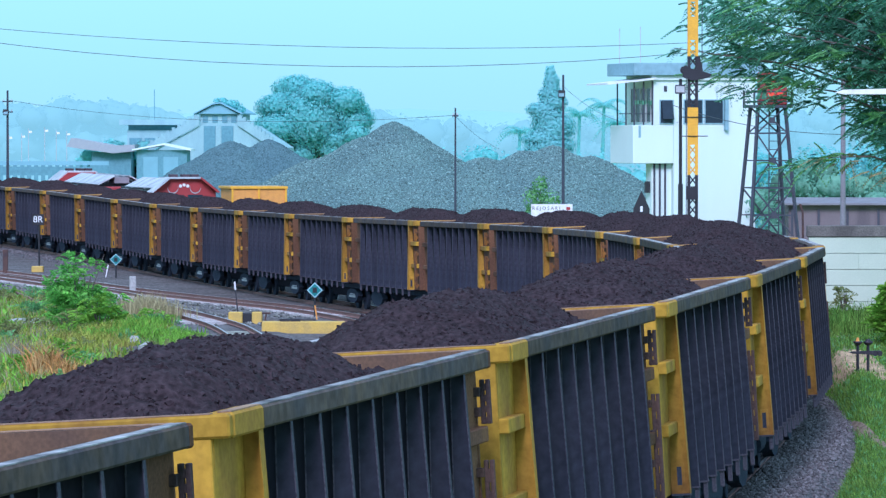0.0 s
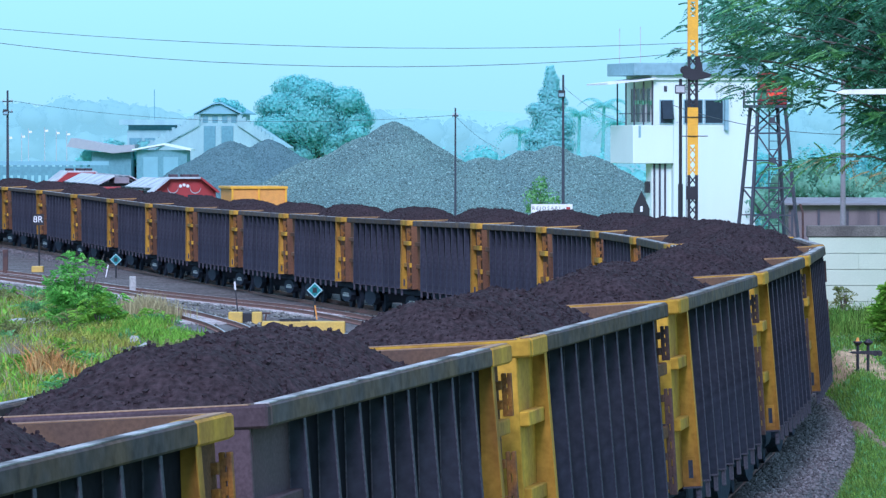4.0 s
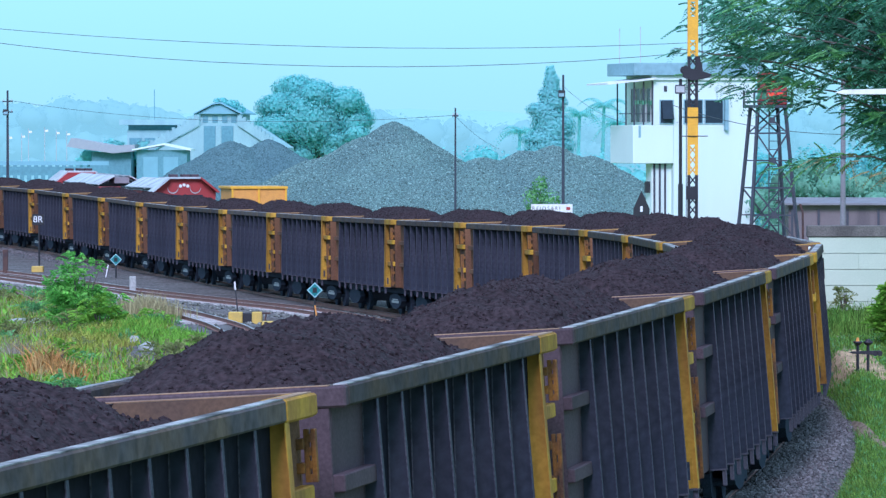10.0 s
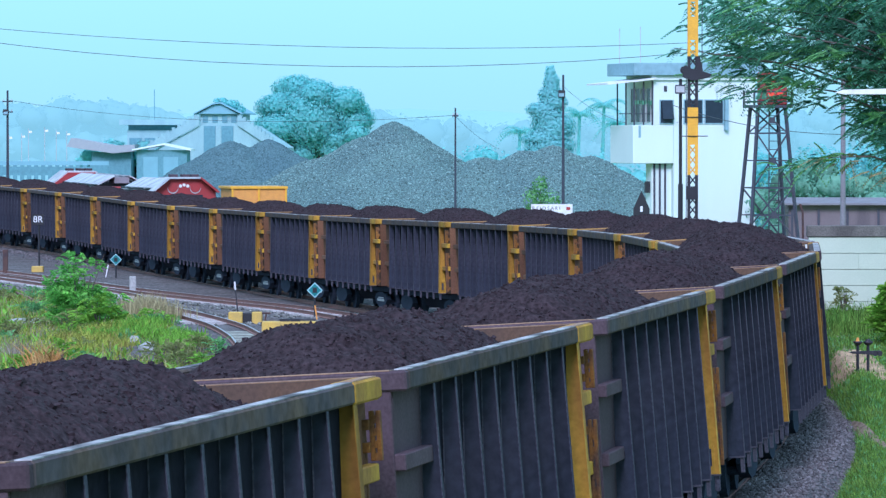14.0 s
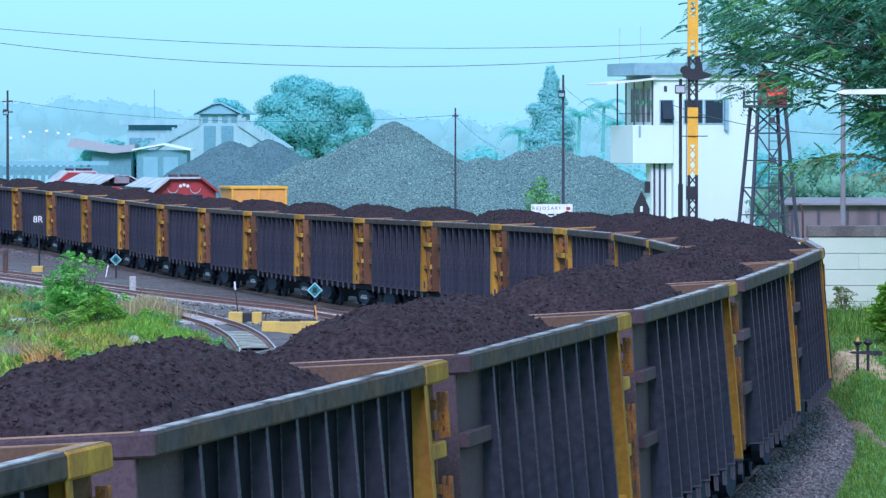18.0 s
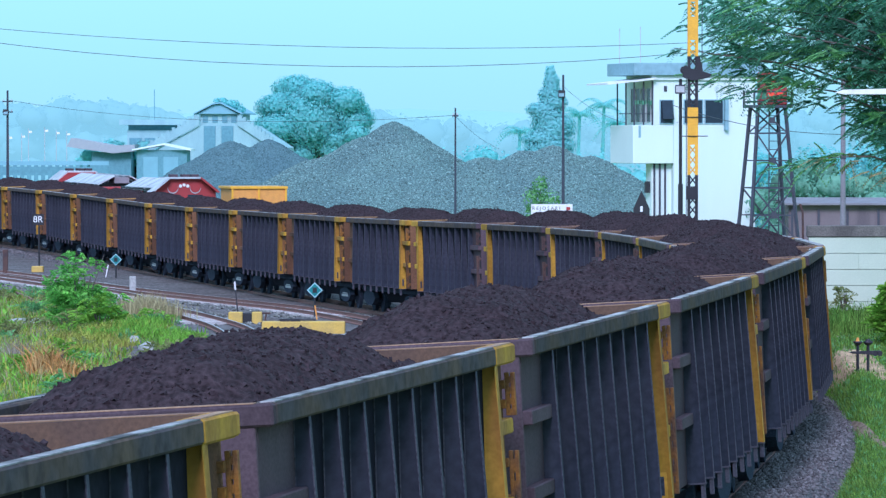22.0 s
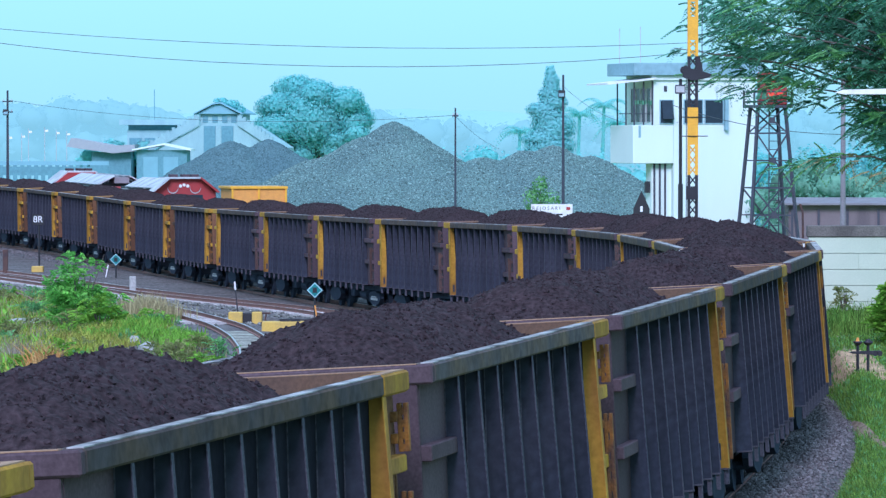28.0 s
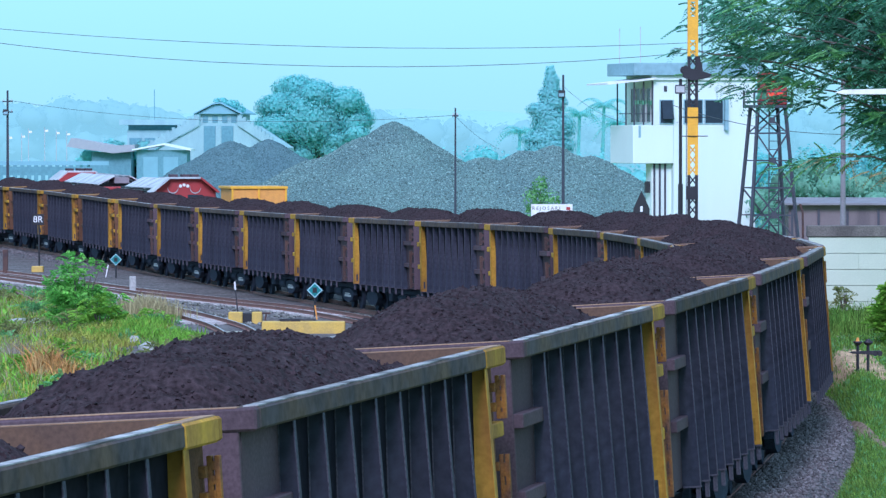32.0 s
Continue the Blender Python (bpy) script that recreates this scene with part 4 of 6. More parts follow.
# ---------- lattice tower with red lights ----------
def light_tower():
    t = thing("signal_light_tower", "grey steel lattice tower carrying red signal lights", "signal tower", m=pose(11.55, 175, 0, 0, 0, 12))
    def half(z):
        return 0.50 + (6.9 - z) * 0.079
    for sx in (-1, 1):
        for sy in (-1, 1):
            bm = B()
            bar(bm, (sx * half(-1.3), sy * half(-1.3), -1.3), (sx * half(6.9), sy * half(6.9), 6.9), 0.10, 0.10)
            part("leg", bm, M["metal_grey"], t)
    zs = [-1.3, 0.15, 2.10, 4.04, 5.98, 6.9]
    for k in range(len(zs) - 1):
        a, b = zs[k], zs[k + 1]
        ha, hb, m = half(a), half(b), (a + b) / 2
        for sy in (-1, 1):
            for p0, p1, th in (((-ha, sy * ha, a), (hb, sy * hb, b), 0.05), ((ha, sy * ha, a), (-hb, sy * hb, b), 0.05), ((-hb, sy * hb, b), (hb, sy * hb, b), 0.055),
                               ((sy * hb, -hb, b), (sy * hb, hb, b), 0.04)):
                if sy > 0 and p0[0] * p1[0] < 0 and p0[2] != p1[2] and k % 2:
                    continue
                bm = B()
                bar(bm, p0, p1, th, th)
                part("brace", bm, M["metal_grey"], t)
            if 0 < k < 4:
                bm = B()
                bar(bm, (-half(m), sy * half(m), m), (half(m), sy * half(m), m), 0.045, 0.045)
                part("brace", bm, M["metal_grey"], t)
        bm = B()
        box(bm, -0.11, 0.11, -half(m) - 0.035, -half(m) + 0.02, m - 0.11, m + 0.11)
        part("gusset", bm, M["metal_grey"], t)
    bm = B()
    for x in (0.02, 0.38):
        rod(bm, (x, -0.1, -1.3), (x, -0.1, 6.9), 0.022, seg=6)
    for k in range(27):
        rod(bm, (0.02, -0.1, -1.2 + 0.3 * k), (0.38, -0.1, -1.2 + 0.3 * k), 0.015, seg=5)
    part("ladder", bm, M["metal_grey"], t)
    bm = B()
    box(bm, -0.72, 0.72, -0.72, 0.72, 6.88, 6.98)
    part("platform", bm, M["metal_grey"], t)
    for z in (7.1, 7.45):
        for sy in (-1, 1):
            bm = B()
            bar(bm, (-0.7, sy * 0.7, z), (0.7, sy * 0.7, z), 0.05, 0.05)
            bar(bm, (sy * 0.7, -0.7, z), (sy * 0.7, 0.7, z), 0.05, 0.05)
            part("guard_rail", bm, M["metal_grey"], t)
    for sx in (-1, 1):
        bm = B()
        box(bm, sx * 0.66, sx * 0.72, -0.72, -0.66, 6.98, 7.5)
        box(bm, sx * 0.66, sx * 0.72, 0.66, 0.72, 6.98, 7.5)
        part("rail_post", bm, M["metal_grey"], t)
    bm = B()
    box(bm, -0.30, 0.62, -0.35, 0.35, 6.98, 8.15, 0.04)
    head = part("light_head", bm, M["red"], t, "red painted signal light cabinet")
    for x in (0.02, 0.35):
        for z in (7.35, 7.75):
            bm = B()
            rod(bm, (x, -0.36, z), (x, -0.42, z), 0.11, seg=14)
            part("lens", bm, M["red_lamp"], head, "glowing red lens")
    return t


light_tower()


# ---------- poles and overhead wires ----------
def wire_run(name, points, sag, r, label):
    """A cable hung through several supports."""
    bm = B()
    for a, b in zip(points[:-1], points[1:]):
        a, b = Vector(a), Vector(b)
        prev = a
        for k in range(1, 25):
            f = k / 24
            p = a.lerp(b, f) - Vector((0, 0, sag * 4 * f * (1 - f)))
            bar(bm, prev, p, r, r)
            prev = p
    return solid(name, bm, M["wire"], label, "cable")


wire_run("overhead_cable", [(-40, 201, 13.27), (21, 201, 10.48)], 2.17, 0.022, "thin dark overhead cable across the sky")
wire_run("overhead_cable", [(-40, 201, 14.19), (21, 201, 10.8)], 3.57, 0.024, "thin dark overhead cable across the sky")
wire_run("overhead_cable", [(-29.2, 330, 8.4), (0.66, 262, 7.05)], 0.8, 0.021, "slack cable between two poles")
wire_run("overhead_cable", [(6.4, 262, 8.6), (11.3, 235, 6.6)], 0.9, 0.013, "slack cable from a pole to the control tower")
wire_run("overhead_cable", [(10.9, 234, 7.4), (17.6, 190, 6.0)], 0.5, 0.025, "slack cable behind the lattice tower")
wire_run("overhead_cable", [(0.66, 262, 7.0), (3.4, 300, 5.2)], 0.2, 0.012, "slack stay cable of a pole")


def utility_pole(x, y, top, label, arms, box_z=None, r=0.075, span=0.35):
    p = thing("utility_pole", label, "utility pole", m=pose(x, y, 0))
    bm = B()
    rod(bm, (0, 0, -1.3), (0, 0, top), r * 1.25, r * 0.75, 10)
    part("pole", bm, M["wood"], p)
    for z in arms:
        bm = B()
        box(bm, -span, span, -0.06, 0.06, z - 0.04, z + 0.04)
        arm = part("cross_arm", bm, M["wood"], p)
        for q in (0.07 - span, span - 0.07):
            bm = B()
            rod(bm, (q, 0, z + 0.04), (q, 0, z + 0.17), 0.045, 0.03)
            part("insulator", bm, M["galv"], arm)
    if box_z:
        bm = B()
        box(bm, -0.28, 0.10, -0.30, -0.1, box_z - 0.22, box_z + 0.18, 0.03)
        part("floodlight", bm, M["metal_dark"], p, "dark boxy floodlight")
        bm = B()
        box(bm, -0.24, 0.04, -0.31, -0.301, box_z - 0.16, box_z + 0.02)
        part("lamp_glass", bm, M["fascia"], p)
    return p


utility_pole(0.66, 262, 7.45, "slim dark pole with a short cross arm by the heaps", [7.02], None, 0.06, 0.17)
utility_pole(6.40, 262, 9.2, "tall slim dark pole with a floodlight", [], 8.2, 0.08)
utility_pole(-29.2, 330, 9.05, "dark pole with cross arms and a boxy lamp", [8.3, 7.6], 7.6, 0.09)
utility_pole(-40, 201, 14.6, "tall dark pole carrying the overhead cables", [14.1, 13.2])
utility_pole(21, 201, 11.2, "tall dark pole carrying the overhead cables", [10.75, 10.42])
cp = thing("concrete_pole", "grey concrete pole among tree branches", "utility pole", m=pose(15.45, 190, 0))
bm = B()
rod(bm, (0, 0, -1.3), (0, 0, 10.0), 0.12, 0.08, 12)
part("pole", bm, M["pole_grey"], cp)
bm = B()
rod(bm, (0, 0, 5.0), (0, 0, 5.15), 0.115, 0.115, 12)
part("band", bm, M["metal_grey"], cp)

sl = thing("street_lamp", "long pale street lamp arm reaching over the track", "street lamp", m=pose(0, 120, 0))
bm = B()
prism(bm, [(9.55, 6.90), (9.75, 6.97), (10.9, 7.0), (12.4, 6.98), (12.4, 6.86), (10.9, 6.86), (9.75, 6.86)], "y", -0.12, 0.12)
part("lamp_head", bm, M["white_paint"], sl)
bm = B()
rod(bm, (12.3, 0, 6.92), (14.2, 0, 6.8), 0.05)
rod(bm, (14.2, 0, 6.8), (14.2, 0, 0.5), 0.09)
part("pole", bm, M["galv"], sl)


# ---------- boundary wall on the bank ----------
def block_wall():
    w = thing("boundary_wall", "pale green painted block wall with a stained concrete cap", "wall")
    x0, x1, y = 9.3, 21.0, 125.0
    bm = B()
    box(bm, x0, x1, y + 0.05, y + 0.22, -0.8, 3.28)
    part("wall_core", bm, M["panel_joint"], w)
    bm = B()
    box(bm, x0 - 0.05, x1, y - 0.04, y + 0.26, 3.28, 3.57, 0.02)
    part("wall_cap", bm, M["concrete"], w, "weathered grey concrete cap")
    z = 3.27
    row = 0
    meshes = {}
    while z > 0.3:
        x = x0 - (0.9, 3.53, 2.2, 4.1)[row % 4]
        while x < x1:
            a, b = max(x, x0), min(x + 4.797, x1)
            key = round(b - a, 2)
            if key > 0.05:
                if key not in meshes:
                    bm = B()
                    box(bm, 0, key - 0.003, 0, 0.06, 0, 0.398, 0.005)
                    meshes[key] = mesh_of("block", bm, M["panel"])
                part("block", meshes[key], None, w, at=(a, y + 0.002 * (row % 3), z - 0.40))
            x += 4.8
        z -= 0.41
        row += 1
    return w


block_wall()
rust_post = thing("leaning_stake", "rusty leaning steel stake behind the wall", "stake", m=pose(9.3, 126.5, 0))
bm = B()
bar(bm, (0.0, 0, 0.5), (-0.05, 0, 3.9), 0.09, 0.05)
bar(bm, (-0.05, 0, 3.9), (-0.12, 0, 4.1), 0.09, 0.05)
part("stake", bm, M["rust"], rust_post)


# ---------- small lineside things ----------
def text_mesh(name, words, size, mat):
    cu = bpy.data.curves.new(name, "FONT")
    cu.body, cu.size, cu.align_x, cu.align_y, cu.extrude = words, size, "CENTER", "CENTER", 0.004
    ob = new(name, cu)
    me = bpy.data.meshes.new_from_object(ob.evaluated_get(bpy.context.evaluated_depsgraph_get()))
    bpy.data.objects.remove(ob)
    me.materials.clear()
    me.materials.append(mat)
    return me


board = thing("station_name_board", "white station name board with dark lettering on posts", "sign", m=pose(5.42, 245, -0.12))
bm = B()
box(bm, -1.03, 1.03, -0.03, 0.03, 2.0, 2.66)
part("panel", bm, M["white_paint"], board)
tx = part("lettering", text_mesh("lettering", "R E J O S A R I", 0.23, M["black_paint"]), None, board, "dark capital letters", at=(-0.28, -0.035, 2.45))
tx.rotation_euler = (math.pi / 2, 0, 0)
for k in range(3):
    bm = B()
    box(bm, -0.62 + k * 0.42, -0.30 + k * 0.42, -0.035, -0.031, 2.10, 2.18)
    part("text_bar", bm, M["black_paint"], board)
bm = B()
box(bm, 0.72, 0.92, -0.035, -0.031, 2.36, 2.52)
part("red_mark", bm, M["red"], board)
for x in (-0.8, 0.8):
    bm = B()
    box(bm, x - 0.04, x + 0.04, 0.03, 0.09, -1.3, 2.5)
    part("post", bm, M["galv"], board)

arrow = thing("pointed_board", "black pointed lineside board with a white mark on a post", "sign", m=pose(8.07, 200, 0))
bm = B()
prism(bm, [(-0.33, 2.55), (0.33, 2.55), (0.33, 2.95), (0.0, 3.68), (-0.33, 2.95)], "y", -0.03, 0.03)
part("panel", bm, M["black_paint"], arrow)
bm = B()
box(bm, -0.05, 0.05, -0.036, -0.031, 2.82, 3.05)
part("white_mark", bm, M["white_paint"], arrow)
bm = B()
box(bm, -0.05, 0.05, 0.03, 0.12, -1.3, 2.9)
part("post", bm, M["metal_dark"], arrow)


def diamond_sign(x, y, z, r):
    d = thing("diamond_sign", "teal diamond railway marker with a pale edge on a post", "sign", group="diamond markers", m=pose(x, y, 0))
    bm = B()
    prism(bm, [(-r, z), (0, z - r), (r, z), (0, z + r)], "y", -0.01, 0.01)
    part("rim", bm, M["diamond_edge"], d)
    bm = B()
    q = r * 0.80
    prism(bm, [(-q, z), (0, z - q), (q, z), (0, z + q)], "y", -0.018, -0.0105)
    part("face", bm, M["teal"], d)
    bm = B()
    q = r * 0.28
    box(bm, -q, q, -0.024, -0.0185, z - q * 1.2, z + q * 1.2)
    part("mark", bm, M["black_paint"], d)
    bm = B()
    rod(bm, (0, 0.04, -1.3), (0, 0.04, z + r * 0.5), 0.04)
    part("post", bm, M["metal_dark"], d)


diamond_sign(-4.85, 186, 0.06, 0.30)
diamond_sign(-16.1, 242, -0.15, 0.30)

sig = thing("signal_number_board", "dark board with white characters on a thin post", "sign", m=pose(-20.83, 253, 0))
bm = B()
box(bm, -0.30, 0.30, -0.02, 0.02, 1.35, 1.92)
part("panel", bm, M["black_paint"], sig)
tx = part("lettering", text_mesh("lettering", "8R", 0.46, M["white_paint"]), None, sig, "white characters", at=(0, -0.027, 1.64))
tx.rotation_euler = (math.pi / 2, 0, 0)
bm = B()
rod(bm, (0.05, 0.05, -1.3), (0.05, 0.05, 1.9), 0.045)
part("post", bm, M["metal_dark"], sig)
bm = B()
box(bm, -0.32, 0.28, -0.3, 0.3, -1.3, -0.75, 0.04)
part("footing", bm, M["yellow_block"], sig, "yellow painted concrete footing")

post_left = thing("gate_post", "rusty brown steel post beside the yard", "post", m=pose(-21.9, 246, 0))
bm = B()
box(bm, -0.12, 0.14, -0.1, 0.1, -1.3, 0.25, 0.02)
part("post", bm, M["rust"], post_left)

mk = thing("marker_post", "thin leaning white-topped marker post by the points", "post", m=pose(-8.0, 190, 0))
bm = B()
bar(bm, (0.10, 0, -1.2), (-0.02, 0, -0.05), 0.05, 0.05)
part("post", bm, M["metal_dark"], mk)
bm = B()
bar(bm, (-0.02, 0, -0.05), (-0.05, 0, 0.26), 0.075, 0.06)
part("white_top", bm, M["white_paint"], mk)

old = thing("old_rail", "half-buried rusty length of old rail in the grass", "rail", m=pose(-17.5, 207.5, -1.05, 0, 0, 99))
bm = B()
prism(bm, [(-0.06, -0.05), (0.06, -0.05), (0.02, 0.0), (0.02, 0.10), (0.04, 0.12), (0.04, 0.17), (-0.04, 0.17), (-0.04, 0.12), (-0.02, 0.10), (-0.02, 0.0)], "x", -7.6, 7.6)
part("rail", bm, M["rail"], old)
ws2 = thing("white_stake", "short leaning white stake by the yard track", "stake", m=pose(-16.6, 243, 0))
bm = B()
bar(bm, (-0.12, 0, -1.3), (0.06, 0, -0.42), 0.09, 0.05)
part("stake", bm, M["white_paint"], ws2)

ms = thing("distance_stone", "small white concrete distance stone", "marker stone", m=pose(-13.75, 218, 0))
bm = B()
box(bm, -0.15, 0.15, -0.07, 0.07, -1.3, -0.30, 0.03)
part("stone", bm, M["rubble"], ms)

block = thing("yellow_cover", "yellow painted concrete cable cover with a dark gap", "concrete block", m=pose(-7.27, 181, 0.095))
for x0, x1 in ((-0.62, -0.10), (0.24, 0.62)):
    bm = B()
    box(bm, x0, x1, -0.3, 0.3, -1.3, -0.68, 0.03)
    part("block", bm, M["yellow_block"], block)
bm = B()
box(bm, -0.10, 0.24, -0.2, 0.2, -1.3, -0.72)
part("opening", bm, M["black_paint"], block)
block = thing("yellow_plinth", "long low yellow painted concrete plinth under the points rods", "concrete block", m=pose(-5.42, 173, 0.085))
bm = B()
box(bm, -0.95, 1.98, -0.35, 0.35, -1.3, -0.72, 0.03)
part("plinth", bm, M["yellow_block"], block)
bm = B()
for y in (-0.2, 0.05):
    rod(bm, (-0.35, y, -0.66), (0.95, y + 0.1, -0.66), 0.03)
box(bm, -0.3, 0.4, -0.3, -0.1, -0.72, -0.62)
part("points_rod", bm, M["metal_dark"], block, "dark steel points rods")
lever = thing("points_lever", "small dark points lever stand", "points lever", m=pose(-6.45, 178, 0))
bm = B()
box(bm, -0.15, 0.15, -0.1, 0.1, -1.3, -0.85)
part("stand", bm, M["metal_dark"], lever)
bm = B()
rod(bm, (0, 0, -0.9), (0.05, 0, -0.55), 0.03)
rod(bm, (-0.1, 0, -0.53), (0.2, 0, -0.53), 0.035)
part("lever", bm, M["rust"], lever)
stake = thing("orange_stake", "short leaning orange stake by the rails", "stake", m=pose(-4.75, 184, 0))
bm = B()
bar(bm, (0.08, 0, -1.3), (-0.04, 0, -0.45), 0.07, 0.05)
part("stake", bm, M["orange"], stake)


def wire_pulleys():
    p = thing("signal_wire_stand", "black iron signal-wire pulley stand on the grassy bank", "signal wire stand", m=pose(9.30, 109, 0.58))
    for x, z in ((-0.105, 0.62), (0.125, 0.62)):
        bm = B()
        rod(bm, (x, 0, -0.6), (x, 0, z), 0.033)
        part("post", bm, M["mast_black"], p)
        bm = B()
        rod(bm, (x, 0, z), (x, 0, z + 0.06), 0.05, 0.11, 12)
        rod(bm, (x, 0, z + 0.06), (x, 0, z + 0.085), 0.11, 0.10, 12)
        if x > 0:
            rod(bm, (x, 0, z + 0.08), (x, 0, z + 0.13), 0.07, 0.05, 10)
        part("cap", bm, M["mast_black"], p)
    bm = B()
    prism(bm, [(-0.30, 0.46), (-0.22, 0.43), (0.36, 0.40), (0.42, 0.46), (0.40, 0.50), (0.0, 0.49), (-0.22, 0.48)], "y", -0.05, 0.05)
    part("cross_bar", bm, M["mast_black"], p)
    for x in (0.28, 0.38):
        bm = B()
        rod(bm, (x, -0.06, 0.44), (x, 0.06, 0.44), 0.065, seg=12)
        part("pulley", bm, M["mast_black"], p)
    bm = B()
    rod(bm, (-0.11, 0, 0.70), (-0.10, 0, 0.79), 0.05, 0.02)
    part("orange_tip", bm, M["orange"], p)


wire_pulleys()


# ---------- locomotives and an orange wagon on the outer track ----------
OUT = -5.2
outer = []
for q in np.arange(14.5 * PITCH, 27 * PITCH, 2.5):
    a, b = on_track(q, OUT), on_track(q + 1, OUT)
    outer.append((float(a[0]), float(a[1]), 0.0, math.atan2(b[1] - a[1], b[0] - a[0]), 0.0))
lay_track(outer, "railway track beyond the coal train", half=1.6, foot=3.2, depth=1.1)


def outer_pose(y):
    """A pose on the outer track whose nose points back along it."""
    k = min(range(len(outer)), key=lambda i: abs(outer[i][1] - y))
    x, yy, z, t, _ = outer[k]
    return pose(x, yy, z, 0, 0, math.degrees(t) + 180)


LOCO_SIDE = -0.34


def loco_cab(l, x0, x1, face):
    """A wide cab with sloping shoulders between x0 and x1; face is +1 or -1."""
    sec = [(-1.65, 0.9), (-1.78, 2.88), (-0.86, 3.60), (0.86, 3.60), (1.78, 2.88), (1.65, 0.9)]
    bm = B()
    prism(bm, sec, "x", x0, x1)
    cab = part("cab", bm, M["red"], l, "red painted cab")
    over = 0.5 * face
    front = x1 if face > 0 else x0
    ends = sorted((front + over, front - (0.9 if face > 0 else 2.3) * face))
    for sy, key in ((-1, "loco_white"), (1, "loco_white" if face < 0 else "red")):
        bm = B()
        prism(bm, [(sy * 1.80, 2.84), (sy * 0.88, 3.58), (sy * 0.88, 3.70), (sy * 1.94, 2.86)], "x", *ends)
        part("visor", bm, M[key], cab, "sloping edge of the cab roof")
    bm = B()
    box(bm, ends[0], ends[1] - 0.2, -0.88, 0.88, 3.60, 3.70)
    part("cab_roof", bm, M["loco_white"], cab)
    bm = B()
    for q in (-0.55, 0.1, 0.62):
        box(bm, x0 + 0.6, x0 + 1.5, q - 0.2, q + 0.2, 3.70, 3.84, 0.02)
    part("roof_box", bm, M["end_grey"], cab)
    for y0, y1 in ((-1.05, -0.2), (0.2, 1.05)):
        c = (y0 + y1) / 2
        bm = B()
        box(bm, front, front + 0.02 * face, y0, y1, 2.0, 2.72)
        part("windscreen", bm, M["glass"], cab)
        for r, d, z, key, word in ((0.30, 0.03, 3.08, "loco_white", "round_trim"), (0.29, 0.04, 3.13, "red", "round_panel")):
            bm = B()
            rod(bm, (front, c, z), (front + d * face, c, z), r, seg=20)
            part(word, bm, M[key], cab)
    for q, z in ((-0.20, 3.20), (0.0, 3.26), (0.20, 3.20)):
        bm = B()
        rod(bm, (front, q, z), (front + 0.05 * face, q, z), 0.09, seg=12)
        part("headlight", bm, M["white_paint"], cab)
    return cab


def locomotive(y, long, climb, front, rear, aside=0.0):
    l = thing("diesel_locomotive", "parked red and black diesel locomotive with white sloping roof panels", "locomotive", group="parked locomotives", m=outer_pose(y) @ pose(0, aside, 0, 0, climb, 0))
    if front:
        loco_cab(l, -1.4, 0.0, 1)
    else:
        bm = B()
        box(bm, -2.6, 0.0, -1.45, 1.45, 0.9, 2.95, 0.04)
        part("low_nose", bm, M["red"], l, "low red painted end hood")
        bm = B()
        box(bm, -2.5, 0.02, -1.47, 1.47, 2.62, 2.68)
        part("nose_rail", bm, M["loco_white"], l)
    e = -2.65 - long
    bm = B()
    box(bm, e, -1.45 if front else -2.65, -1.25, 1.25, 0.9, 3.08)
    part("hood", bm, M["black_paint"], l, "dark engine hood")
    bm = B()
    box(bm, e, -1.45 if front else -2.65, -1.28, 1.28, 2.90, 2.96)
    part("handrail", bm, M["loco_white"], l, "pale handrail line")
    for k in range(int(long / 0.7)):
        bm = B()
        box(bm, e + 0.7 * k + 0.2, e + 0.7 * k + 0.45, -1.27, 1.27, 2.2, 2.62)
        part("grille", bm, M["metal_grey"], l)
    bm = B()
    box(bm, *((-9.6, -6.2) if front else (-5.6, -2.6)), -1.30, 1.30, 0.9, 2.88)
    part("red_panel", bm, M["red"], l, "red painted body side")
    for k in range(int(long / 2.35)):
        x = -2.0 - 2.35 * k
        for sy in (1, -1):
            bm = B()
            prism(bm, [(sy * 1.46, 3.02), (sy * 0.45, 3.55), (sy * 0.45, 3.62), (sy * 1.51, 3.09)], "x", x - 2.1, x)
            part("roof_panel", bm, M["loco_white"], l, "white sloping roof sheet")
        bm = B()
        box(bm, x - 2.0, x - 0.1, -0.44, 0.44, 3.15, 3.50)
        part("roof_hatch", bm, M["pole_grey"], l)
    if rear:
        loco_cab(l, e - 2.6, e, -1)
    bm = B()
    box(bm, e - (2.6 if rear else 0.1), 0.15, -1.4, 1.4, 0.55, 0.9)
    part("frame_deck", bm, M["under"], l)
    for bx in (-2.6, e + 1.2):
        bm = B()
        box(bm, bx - 1.6, bx + 1.6, -0.95, 0.95, 0.25, 0.6)
        for ax in (-1.2, 0, 1.2):
            rod(bm, (bx + ax, -0.7, 0.46), (bx + ax, 0.7, 0.46), 0.46, seg=18)
        part("bogie", bm, M["under"], l)


locomotive(270, 11.5, 0.0, True, False, LOCO_SIDE)
locomotive(290, 13.0, 0.4, False, True)
ow = thing("ballast_wagon", "orange open ballast wagon with a framed end", "railway wagon", m=outer_pose(252))
bm = B()
box(bm, -3.4, 0.0, -1.22, 1.52, 1.0, 3.25)
part("body", bm, M["orange"], ow)
for y in (-1.27, 0.10, 1.50):
    bm = B()
    box(bm, 0.0, 0.08, y, y + 0.1, 1.0, 3.27)
    part("end_post", bm, M["mast_yellow"], ow)
bm = B()
box(bm, -3.5, 0.10, -1.33, 1.64, 3.25, 3.37)
part("top_beam", bm, M["mast_yellow"], ow)
bm = B()
